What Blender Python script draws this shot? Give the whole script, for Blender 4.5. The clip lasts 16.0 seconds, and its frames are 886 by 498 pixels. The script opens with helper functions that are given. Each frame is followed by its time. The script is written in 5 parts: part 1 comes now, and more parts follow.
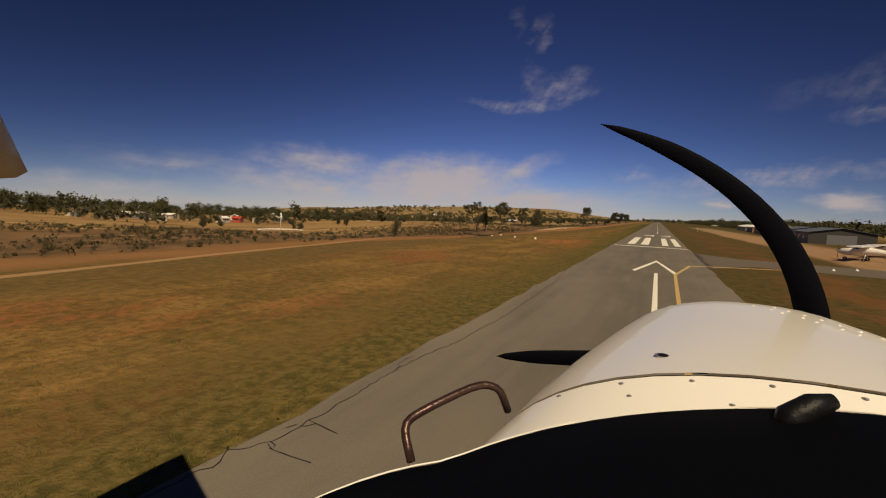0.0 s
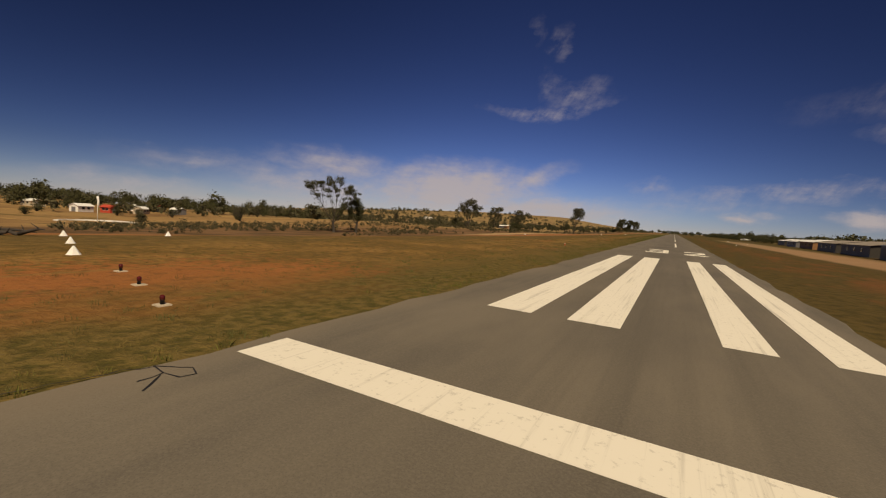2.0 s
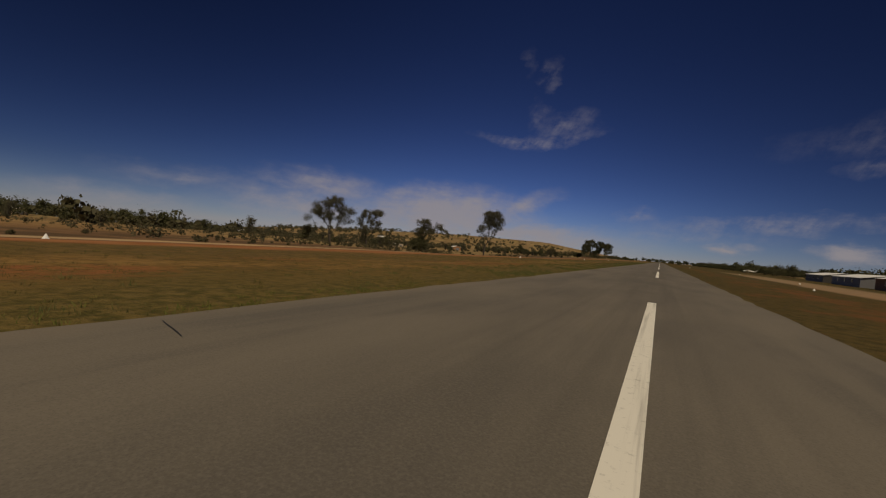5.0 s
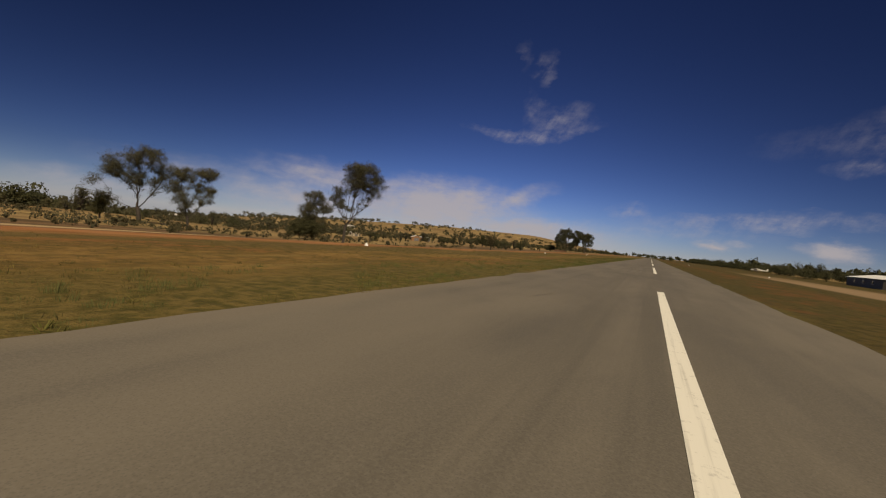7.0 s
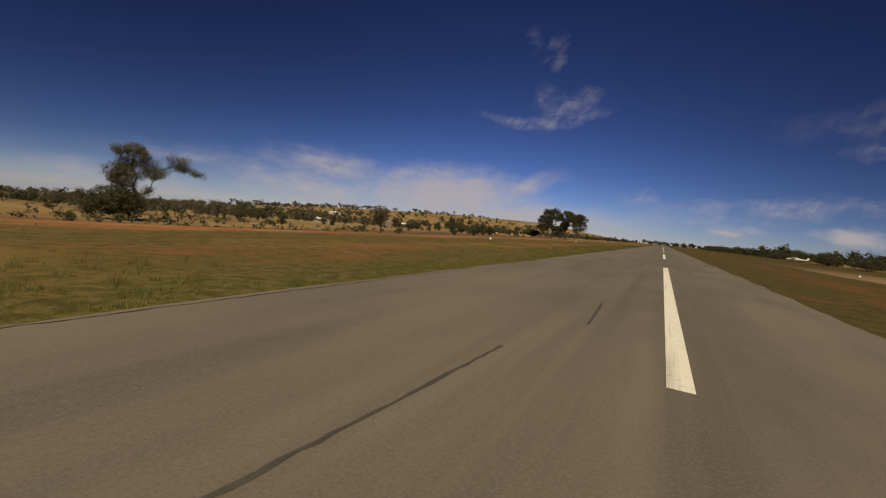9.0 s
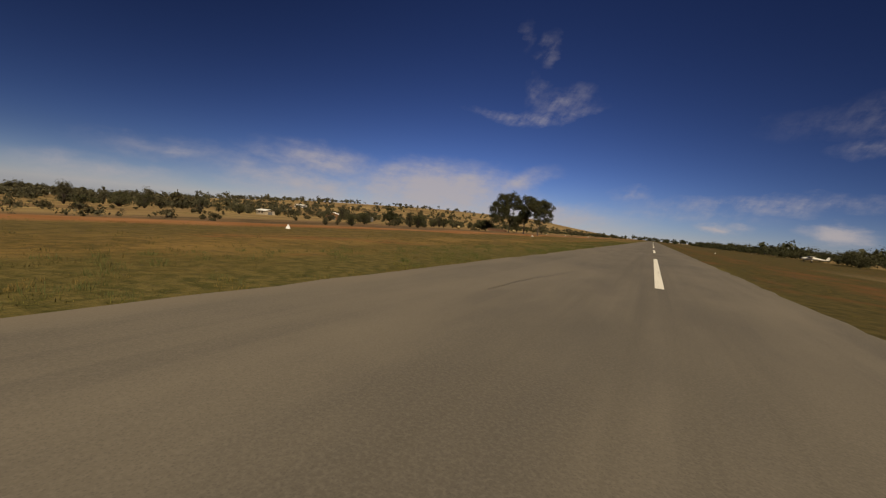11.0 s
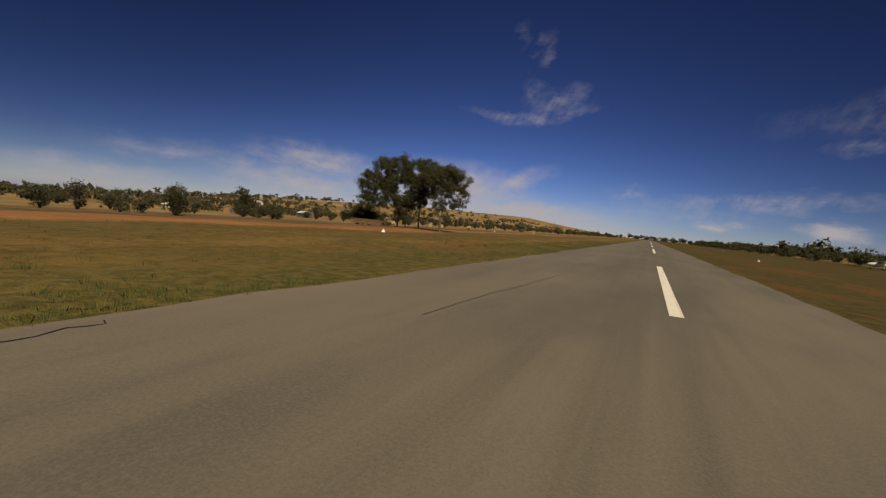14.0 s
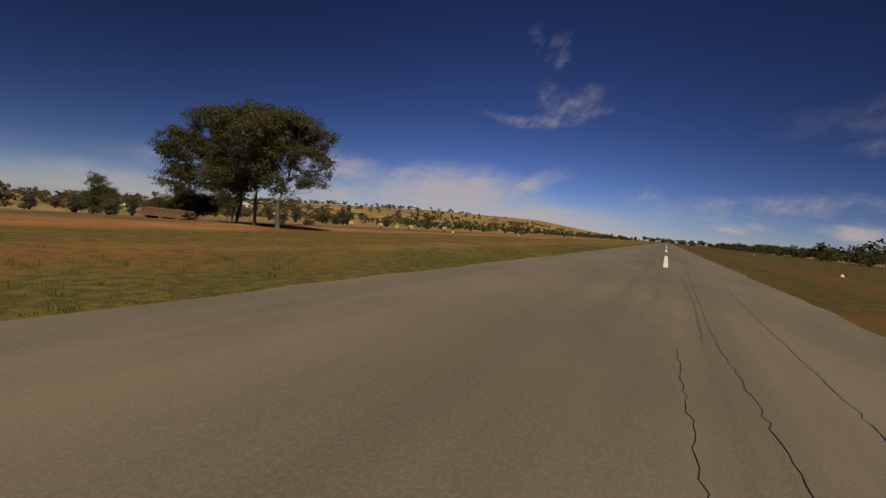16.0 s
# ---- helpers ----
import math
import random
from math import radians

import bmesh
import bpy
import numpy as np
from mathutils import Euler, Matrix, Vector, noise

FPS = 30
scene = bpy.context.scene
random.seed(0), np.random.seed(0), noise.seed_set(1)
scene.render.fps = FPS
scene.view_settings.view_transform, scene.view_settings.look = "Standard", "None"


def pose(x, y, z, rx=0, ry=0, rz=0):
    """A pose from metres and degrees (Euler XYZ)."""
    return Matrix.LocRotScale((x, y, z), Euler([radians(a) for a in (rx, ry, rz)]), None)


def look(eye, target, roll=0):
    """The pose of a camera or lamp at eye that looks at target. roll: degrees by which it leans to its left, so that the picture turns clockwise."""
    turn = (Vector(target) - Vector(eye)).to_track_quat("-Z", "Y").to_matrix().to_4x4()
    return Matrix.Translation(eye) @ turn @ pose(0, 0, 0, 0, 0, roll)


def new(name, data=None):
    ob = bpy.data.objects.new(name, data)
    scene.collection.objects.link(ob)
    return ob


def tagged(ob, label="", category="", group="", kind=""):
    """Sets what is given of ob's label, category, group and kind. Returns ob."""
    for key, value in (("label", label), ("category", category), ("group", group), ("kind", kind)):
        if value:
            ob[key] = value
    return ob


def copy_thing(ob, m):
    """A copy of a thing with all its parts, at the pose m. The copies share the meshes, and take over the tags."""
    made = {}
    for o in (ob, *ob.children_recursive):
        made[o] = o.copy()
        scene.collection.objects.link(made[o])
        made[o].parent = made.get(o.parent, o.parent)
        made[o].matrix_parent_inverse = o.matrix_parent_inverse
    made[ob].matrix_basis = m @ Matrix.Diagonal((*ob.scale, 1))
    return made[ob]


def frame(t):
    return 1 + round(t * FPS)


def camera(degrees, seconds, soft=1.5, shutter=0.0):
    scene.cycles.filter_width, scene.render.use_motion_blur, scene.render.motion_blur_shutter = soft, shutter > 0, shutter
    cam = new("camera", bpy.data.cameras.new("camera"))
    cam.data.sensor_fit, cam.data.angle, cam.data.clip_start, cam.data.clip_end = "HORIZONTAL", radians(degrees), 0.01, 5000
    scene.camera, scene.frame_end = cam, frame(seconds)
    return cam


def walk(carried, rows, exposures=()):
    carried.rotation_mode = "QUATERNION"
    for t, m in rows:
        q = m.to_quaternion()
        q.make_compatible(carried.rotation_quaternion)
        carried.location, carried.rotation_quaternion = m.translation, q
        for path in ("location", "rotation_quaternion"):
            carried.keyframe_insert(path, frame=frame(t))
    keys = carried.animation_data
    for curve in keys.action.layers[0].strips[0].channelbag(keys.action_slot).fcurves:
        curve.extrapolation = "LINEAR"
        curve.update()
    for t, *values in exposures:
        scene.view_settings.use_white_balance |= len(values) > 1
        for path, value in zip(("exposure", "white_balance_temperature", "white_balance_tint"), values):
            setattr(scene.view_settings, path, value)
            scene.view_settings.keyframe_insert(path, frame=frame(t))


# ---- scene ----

# ---------------------------------------------------------------- camera
cam = camera(93.2, 16.0, soft=1.15)


def row(t, x, y, z, yaw, pitch, roll):
    """Seconds and a pose from the eye, the turn to the left of the runway, the tilt and the lean."""
    a, b = radians(yaw), radians(pitch)
    ahead = Vector((-math.sin(a) * math.cos(b), math.cos(a) * math.cos(b), math.sin(b)))
    return t, look((x, y, z), Vector((x, y, z)) + 10 * ahead, roll)


walk(cam, [
    row(0.0, -0.252, -0.459, 4.440, 26.924, -5.088, 2.276),
    row(0.5, -0.186, 18.485, 3.784, 27.414, -5.820, 3.673),
    row(1.0, -0.185, 36.930, 3.267, 27.718, -6.118, 5.501),
    row(1.5, -0.365, 54.231, 2.887, 28.038, -5.127, 3.781),
    row(2.0, -0.434, 71.013, 2.459, 28.667, -4.433, 4.121),
    row(2.5, -0.394, 87.367, 2.232, 28.248, -3.506, 4.849),
    row(3.0, -0.400, 103.402, 2.107, 27.697, -3.327, 4.189),
    row(3.5, -0.250, 119.261, 2.030, 27.463, -2.577, 3.916),
    row(4.0, -0.001, 134.542, 1.959, 27.841, -1.735, 5.083),
    row(4.5, 0.067, 148.811, 1.833, 27.849, -1.537, 4.845),
    row(5.0, 0.123, 162.815, 1.642, 27.419, -1.125, 5.578),
    row(7.5, -0.700, 226.671, 1.665, 26.228, -2.700, 6.250),
    row(8.0, -0.650, 237.680, 1.666, 26.430, -3.620, 6.350),
    row(8.5, -0.666, 248.005, 1.672, 27.690, -3.445, 5.884),
    row(9.0, -0.390, 257.513, 1.676, 27.440, -3.739, 5.990),
    row(11.5, -0.456, 305.047, 1.661, 26.029, -4.241, 5.908),
    row(12.0, -0.562, 314.080, 1.661, 25.780, -4.320, 5.750),
    row(12.5, -0.715, 322.941, 1.656, 25.858, -4.223, 6.445),
    row(13.0, -0.888, 331.527, 1.657, 26.252, -4.344, 6.549),
    row(13.5, -0.934, 339.715, 1.668, 26.211, -4.330, 6.215),
    row(14.0, -0.742, 347.515, 1.665, 25.972, -4.195, 5.882),
    row(14.5, -0.367, 355.034, 1.687, 25.559, -4.073, 6.519),
    row(15.0, -0.154, 361.913, 1.678, 26.513, -3.919, 5.773),
    row(15.5, -0.079, 368.211, 1.678, 27.396, -3.876, 5.684),
    row(16.0, -0.120, 374.779, 1.660, 27.877, -3.876, 5.503),
], exposures=[(0.0, -0.06, 7400, 14), (2.5, -0.06, 7400, 14), (3.0, -0.58, 7000, 14), (3.5, -0.74, 6800, 13.5), (4.0, -0.77, 6750, 13), (5.2, -0.74, 6750, 13), (7.3, -0.08, 6900, 11.5), (9.0, -0.08, 6900, 11.5), (16.0, -0.08, 6900, 11.5)])

# ---------------------------------------------------------------- light
SUN_TO = Vector((0.43, -0.46, 0.78)).normalized()
sun_data = bpy.data.lights.new("sun", "SUN")
sun_data.energy, sun_data.angle, sun_data.color = 4.2, radians(0.53), (1.0, 0.870, 0.635)
sun = new("sun", sun_data)
sun.rotation_euler = SUN_TO.to_track_quat("Z", "Y").to_euler()


class Nodes:
    """A small writer for node trees."""

    def __init__(self, tree):
        self.tree = tree
        tree.nodes.clear()

    def add(self, kind, inputs=(), **props):
        node = self.tree.nodes.new(kind)
        for key, value in props.items():
            setattr(node, key, value)
        for key, value in dict(inputs).items():
            self.put(node.inputs[key], value)
        return node

    def put(self, socket, value):
        if isinstance(value, bpy.types.NodeSocket):
            self.tree.links.new(value, socket)
        elif isinstance(value, bpy.types.Node):
            self.tree.links.new(value.outputs[0], socket)
        else:
            socket.default_value = value

    def math(self, op, a, b=0.0, c=0.0, clamp=False):
        return self.add("ShaderNodeMath", {0: a, 1: b, 2: c}, operation=op, use_clamp=clamp).outputs[0]

    def noise(self, vector, scale, detail=4.0, rough=0.55):
        return self.add("ShaderNodeTexNoise", {"Vector": vector, "Scale": scale, "Detail": detail, "Roughness": rough}).outputs[0]

    def mix(self, fac, a, b, mode="MIX"):
        node = self.add("ShaderNodeMix", data_type="RGBA", blend_type=mode)
        self.put(node.inputs[0], fac)
        self.put(node.inputs[6], a)
        self.put(node.inputs[7], b)
        return node.outputs[2]

    def band(self, value, low, high):
        """0 below low, 1 above high, smooth between."""
        node = self.add("ShaderNodeMapRange", {0: value, 1: low, 2: high}, interpolation_type="SMOOTHSTEP")
        return node.outputs[0]

    def scaled(self, vector, factors):
        node = self.add("ShaderNodeMapping", {"Vector": vector, "Scale": factors})
        return node.outputs[0]


def rgb(r, g, b):
    return (r, g, b, 1.0)


world = bpy.data.worlds.new("sky")
scene.world = world
world.use_nodes = True
W = Nodes(world.node_tree)
sky = W.add("ShaderNodeTexSky", sky_type="NISHITA", sun_disc=False, sun_elevation=radians(51), sun_rotation=radians(137),
            altitude=2500, air_density=0.9, dust_density=0.25, ozone_density=4.0)
way = W.add("ShaderNodeTexCoord").outputs["Generated"]
wx, wy, wz = W.add("ShaderNodeSeparateXYZ", {0: way}).outputs
azim0 = W.math("MULTIPLY", W.math("ARCTAN2", wx, wy), 57.2958)
elev0 = W.math("MULTIPLY", W.math("ARCSINE", wz), 57.2958)
flat = W.add("ShaderNodeCombineXYZ", {0: azim0, 1: elev0, 2: 0.0}).outputs[0]
# the winds that shred the clouds
bend_a = W.noise(W.scaled(flat, (0.16, 0.30, 1.0)), 1.0, 6.0, 0.6)
bend_b = W.noise(W.scaled(flat, (0.13, 0.26, 5.0)), 1.3, 6.0, 0.6)
azim = W.math("ADD", azim0, W.math("MULTIPLY", W.math("SUBTRACT", bend_a, 0.5), 7.0))
elev = W.math("ADD", elev0, W.math("MULTIPLY", W.math("SUBTRACT", bend_b, 0.5), 3.4))
skew = W.add("ShaderNodeCombineXYZ", {0: W.math("SUBTRACT", azim0, W.math("MULTIPLY", elev0, 0.55)), 1: elev0, 2: 0.0}).outputs[0]
wisp = W.noise(W.scaled(skew, (0.34, 0.20, 1.0)), 1.0, 9.0, 0.68)
fine = W.noise(W.scaled(flat, (0.35, 0.75, 1.0)), 1.0, 7.0, 0.62)


def cloud(az, el, half_az, half_el, slope=0.0, curve=0.0):
    """A soft patch of cloud about a direction; slope and curve bend it upwards along its length."""
    u = W.math("DIVIDE", W.math("SUBTRACT", azim, az), half_az)
    lift = W.math("ADD", W.math("MULTIPLY", u, slope), W.math("MULTIPLY", W.math("MULTIPLY", u, u), curve))
    v = W.math("DIVIDE", W.math("SUBTRACT", W.math("SUBTRACT", elev, el), lift), half_el)
    d = W.math("ADD", W.math("MULTIPLY", u, u), W.math("MULTIPLY", v, v))
    return W.math("SUBTRACT", 1.0, W.math("SQRT", d), clamp=True)


def total(parts):
    out = parts[0]
    for p in parts[1:]:
        out = W.math("MAXIMUM", out, p)
    return out


cirrus = total([
    W.math("MULTIPLY", cloud(-16.4, 13.7, 9.5, 1.15, 0.7, 1.9), 1.0),
    W.math("MULTIPLY", cloud(-12.9, 16.0, 5.0, 2.6, 0.9), 0.62),
    W.math("MULTIPLY", cloud(-16.4, 17.0, 1.6, 2.8), 0.42),
    W.math("MULTIPLY", cloud(-15.0, 22.0, 1.7, 2.0), 0.55),
    W.math("MULTIPLY", cloud(-17.9, 23.6, 1.0, 1.8), 0.28),
    W.math("MULTIPLY", cloud(10.0, 5.0, 17.0, 1.3, 1.3), 0.95),
    W.math("MULTIPLY", cloud(2.0, 3.2, 12.0, 1.0, 0.4), 0.6),
    W.math("MULTIPLY", cloud(-3.3, 5.2, 3.4, 1.3, 0.3), 0.8),
    W.math("MULTIPLY", cloud(19.0, 11.0, 6.0, 1.2, 0.8), 0.6),
    W.math("MULTIPLY", cloud(30.0, 14.0, 22.0, 3.0, 1.0), 0.6),
])
bank = total([
    cloud(-28.0, 3.6, 18.0, 5.4, 0.8, -0.8),
    W.math("MULTIPLY", cloud(-45.0, 2.4, 20.0, 4.4, -1.4), 0.62),
    W.math("MULTIPLY", cloud(-43.0, 5.6, 13.0, 3.0, -0.6), 0.62),
    W.math("MULTIPLY", cloud(-60.0, 4.4, 12.0, 2.2, 0.4), 0.40),
    W.math("MULTIPLY", cloud(-17.0, 5.6, 6.5, 2.4, 2.4), 0.62),
    W.math("MULTIPLY", cloud(-66.0, 1.2, 16.0, 2.4), 0.48),
    W.math("MULTIPLY", cloud(-16.0, 1.8, 20.0, 2.6), 0.85),
    W.math("MULTIPLY", cloud(16.5, 2.4, 4.5, 1.4), 0.9),
    W.math("MULTIPLY", cloud(6.5, 2.2, 4.0, 1.0), 0.7),
    W.math("MULTIPLY", cloud(100.0, 6.0, 45.0, 5.0), 0.8),
    W.math("MULTIPLY", cloud(-130.0, 6.0, 45.0, 5.0), 0.8),
])
c1 = W.math("MULTIPLY", W.math("MULTIPLY", cirrus, 1.35, clamp=True), W.band(W.math("ADD", W.math("MULTIPLY", wisp, 0.6), W.math("MULTIPLY", fine, 0.4)), 0.36, 0.70))
c2 = W.math("MULTIPLY", W.band(W.math("MULTIPLY", bank, W.math("ADD", 0.02, W.math("ADD", W.math("MULTIPLY", fine, 1.55), W.math("MULTIPLY", wisp, 0.75)))), 0.07, 0.98), 0.85)
cover = W.math("MAXIMUM", W.math("MULTIPLY", c1, 0.56), c2, clamp=True)
haze = W.math("MULTIPLY", W.math("SUBTRACT", 1.0, W.band(elev0, -1.0, 7.0)), 0.36)
level = W.add("ShaderNodeVectorMath", {0: sky.outputs[0], "Scale": 0.0640}, operation="SCALE").outputs[0]
deep = W.add("ShaderNodeGamma", {0: level, 1: 1.6}).outputs[0]
deep = W.mix(1.0, deep, rgb(1.40, 1.20, 1.40), "MULTIPLY")
# lens vignette painted into the sky colour: darker to both sides of the view
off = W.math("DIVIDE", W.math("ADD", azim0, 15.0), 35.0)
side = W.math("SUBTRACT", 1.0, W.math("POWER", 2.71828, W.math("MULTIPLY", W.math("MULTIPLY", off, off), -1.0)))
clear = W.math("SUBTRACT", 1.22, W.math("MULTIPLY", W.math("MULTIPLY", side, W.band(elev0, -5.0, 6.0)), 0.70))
deep = W.mix(haze, deep, rgb(0.125, 0.155, 0.235))
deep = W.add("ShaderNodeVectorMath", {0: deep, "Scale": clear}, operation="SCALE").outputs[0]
sky_colour = W.mix(cover, deep, rgb(0.44, 0.41, 0.43))
W.add("ShaderNodeOutputWorld", {0: W.add("ShaderNodeBackground", {0: sky_colour, 1: 1.0}).outputs[0]})


# ---------------------------------------------------------------- materials
def material(name, colour, rough=0.7, metal=0.0, spec=0.5, spread=0.18, scale=6.0, fine_scale=60.0, bump=0.25, depth=0.01, coat=0.0, per_object=0.0):
    """A surface with stains at one scale, grain at another, and relief."""
    mat = bpy.data.materials.new(name)
    mat.use_nodes = True
    n = Nodes(mat.node_tree)
    co = n.add("ShaderNodeTexCoord").outputs["Object"]
    big, small = n.noise(co, scale, 5.0), n.noise(co, fine_scale, 3.0)
    tone = n.math("ADD", n.math("MULTIPLY", n.math("SUBTRACT", big, 0.5), 2 * spread), n.math("MULTIPLY", n.math("SUBTRACT", small, 0.5), spread))
    if per_object:
        rand = n.add("ShaderNodeObjectInfo").outputs["Random"]
        tone = n.math("ADD", tone, n.math("MULTIPLY", n.math("SUBTRACT", rand, 0.5), per_object))
    bright = n.math("ADD", 1.0, tone)
    col = n.add("ShaderNodeVectorMath", {0: colour[:3], "Scale": bright}, operation="SCALE").outputs[0]
    bmp = n.add("ShaderNodeBump", {"Strength": bump, "Distance": depth, "Height": small}).outputs[0]
    shader = n.add("ShaderNodeBsdfPrincipled", {"Base Color": col, "Roughness": rough, "Metallic": metal, "Specular IOR Level": spec, "Coat Weight": coat, "Normal": bmp})
    n.add("ShaderNodeOutputMaterial", {0: shader.outputs[0]})
    return mat


def leaf_material(name, low, high, rough=0.6):
    mat = bpy.data.materials.new(name)
    mat.use_nodes = True
    n = Nodes(mat.node_tree)
    rand = n.add("ShaderNodeNewGeometry").outputs["Random Per Island"]
    obj = n.add("ShaderNodeObjectInfo").outputs["Random"]
    col = n.mix(rand, low, high)
    col = n.mix(n.math("MULTIPLY", obj, 0.35), col, rgb(0.10, 0.085, 0.035))
    up = n.add("ShaderNodeVectorMath", {0: n.add("ShaderNodeNewGeometry").outputs["Normal"], 1: (0.0, 0.0, 0.28)}, operation="ADD").outputs[0]
    up = n.add("ShaderNodeVectorMath", {0: up}, operation="NORMALIZE").outputs[0]
    d = n.add("ShaderNodeBsdfPrincipled", {"Base Color": col, "Roughness": rough, "Specular IOR Level": 0.25, "Normal": up})
    t = n.add("ShaderNodeBsdfTranslucent", {"Color": col})
    mix = n.add("ShaderNodeMixShader", {0: 0.22, 1: d.outputs[0], 2: t.outputs[0]})
    n.add("ShaderNodeOutputMaterial", {0: mix.outputs[0]})
    return mat


def ground_material():
    mat = bpy.data.materials.new("grass and red earth")
    mat.use_nodes = True
    n = Nodes(mat.node_tree)
    pos = n.add("ShaderNodeNewGeometry").outputs["Position"]
    x, y, z = n.add("ShaderNodeSeparateXYZ", {0: pos}).outputs
    wide = n.noise(pos, 0.035, 4.0)
    mid = n.noise(n.scaled(pos, (1.0, 0.6, 1.0)), 0.28, 5.0, 0.6)
    tuft = n.noise(pos, 1.7, 5.0, 0.65)
    grit = n.noise(pos, 14.0, 3.0, 0.6)
    speck = n.noise(pos, 5.0, 4.0, 0.7)
    # verge grass: green to gold, with bare red patches
    grass = n.mix(n.band(tuft, 0.36, 0.62), rgb(0.100, 0.080, 0.026), rgb(0.205, 0.138, 0.048))
    grass = n.mix(n.band(mid, 0.42, 0.62), grass, n.mix(tuft, rgb(0.225, 0.145, 0.052), rgb(0.33, 0.215, 0.080)))
    bare = n.mix(speck, rgb(0.22, 0.088, 0.034), rgb(0.33, 0.155, 0.066))
    patch = n.math("MULTIPLY", n.band(n.noise(n.scaled(pos, (1.0, 0.45, 1.0)), 0.11, 5.0, 0.6), 0.54, 0.63), n.band(tuft, 0.35, 0.55))
    grass = n.mix(patch, grass, bare)
    clump = n.noise(n.scaled(pos, (1.0, 0.85, 1.0)), 3.0, 5.0, 0.62)
    early = n.math("SUBTRACT", 1.0, n.band(y, 190.0, 260.0))
    grass = n.mix(n.math("MULTIPLY", n.band(clump, 0.46, 0.60), n.math("ADD", 0.40, n.math("MULTIPLY", early, 0.28))), grass, n.mix(tuft, rgb(0.088, 0.068, 0.020), rgb(0.165, 0.115, 0.035)))
    out = n.add("ShaderNodeVectorMath", {0: pos, 1: (-12.6, 76.0, 0.0)}, operation="SUBTRACT").outputs[0]
    away = n.add("ShaderNodeVectorMath", {0: n.scaled(out, (0.150, 0.090, 0.0))}, operation="LENGTH").outputs["Value"]
    worn = n.math("SUBTRACT", 1.0, n.band(n.math("ADD", away, n.math("ADD", n.math("MULTIPLY", n.math("SUBTRACT", tuft, 0.5), 1.6), n.math("MULTIPLY", n.math("SUBTRACT", clump, 0.5), 1.6))), 0.6, 1.0))
    run = n.add("ShaderNodeVectorMath", {0: pos, 1: (-10.6, 62.0, 0.0)}, operation="SUBTRACT").outputs[0]
    along = n.add("ShaderNodeVectorMath", {0: n.scaled(run, (0.55, 0.10, 0.0))}, operation="LENGTH").outputs["Value"]
    worn = n.math("MAXIMUM", worn, n.math("SUBTRACT", 1.0, n.band(n.math("ADD", along, n.math("MULTIPLY", n.math("SUBTRACT", tuft, 0.5), 2.2)), 0.5, 1.0)))
    worn = n.math("MULTIPLY", worn, n.band(n.noise(n.scaled(pos, (1.0, 0.6, 1.0)), 0.55, 4.0, 0.6), 0.32, 0.46))
    grass = n.mix(n.math("MULTIPLY", worn, 0.92), grass, n.mix(speck, rgb(0.28, 0.108, 0.038), rgb(0.37, 0.172, 0.066)))
    # pale mown swathes along the strip, darker specks at random
    swathe = n.noise(n.scaled(pos, (0.55, 0.030, 1.0)), 1.0, 5.0, 0.62)
    grass = n.mix(n.math("MULTIPLY", n.band(swathe, 0.56, 0.68), 0.55), grass, n.mix(tuft, rgb(0.21, 0.158, 0.060), rgb(0.33, 0.250, 0.098)))
    dark = n.noise(n.scaled(pos, (0.8, 1.0, 1.0)), 2.1, 5.0, 0.72)
    grass = n.mix(n.math("MULTIPLY", n.band(dark, 0.52, 0.62), 0.42), grass, rgb(0.062, 0.052, 0.022))
    wob = n.math("MULTIPLY", n.math("SUBTRACT", wide, 0.5), 16.0)
    # the mown strip is wider towards its near end
    wider = n.math("ADD", n.math("MULTIPLY", n.math("SUBTRACT", 1.0, n.band(y, 40.0, 170.0)), 7.5), n.math("MULTIPLY", n.math("SUBTRACT", 1.0, n.band(y, 130.0, 330.0)), 3.0))
    left = n.math("SUBTRACT", n.math("ADD", n.math("MULTIPLY", x, -1.0), wob), wider)
    # greener strip beside the seal
    near = n.math("SUBTRACT", 1.0, n.band(n.math("ADD", n.math("MULTIPLY", x, -1.0), n.math("MULTIPLY", n.math("SUBTRACT", n.noise(n.scaled(pos, (1.0, 0.3, 1.0)), 0.5, 3.0), 0.5), 7.0)), 7.6, 15.0))
    green = n.mix(n.band(clump, 0.38, 0.62), rgb(0.068, 0.070, 0.021), rgb(0.155, 0.128, 0.047))
    grass = n.mix(n.math("MULTIPLY", near, n.band(n.noise(n.scaled(pos, (1.0, 0.4, 1.0)), 0.12, 4.0), 0.26, 0.40)), grass, green)
    # red dirt track, then grey scrubland, then straw
    red = n.mix(n.band(mid, 0.35, 0.65), rgb(0.30, 0.128, 0.052), rgb(0.39, 0.20, 0.092))
    scrub = n.mix(n.band(n.noise(pos, 0.16, 5.0, 0.6), 0.4, 0.6), rgb(0.105, 0.076, 0.046), rgb(0.200, 0.132, 0.078))
    straw = n.mix(n.band(n.noise(pos, 0.02, 6.0, 0.6), 0.38, 0.62), rgb(0.34, 0.248, 0.122), rgb(0.23, 0.152, 0.078))
    straw = n.mix(n.math("MULTIPLY", n.band(n.noise(pos, 0.05, 5.0, 0.7), 0.56, 0.64), 0.7), straw, rgb(0.09, 0.08, 0.035))
    strips = n.noise(n.scaled(pos, (0.075, 0.011, 1.0)), 1.0, 3.0, 0.5)
    straw = n.mix(n.band(strips, 0.60, 0.66), straw, rgb(0.44, 0.33, 0.15))
    scrub = n.mix(n.math("MULTIPLY", n.band(strips, 0.62, 0.68), 0.8), scrub, rgb(0.36, 0.27, 0.13))
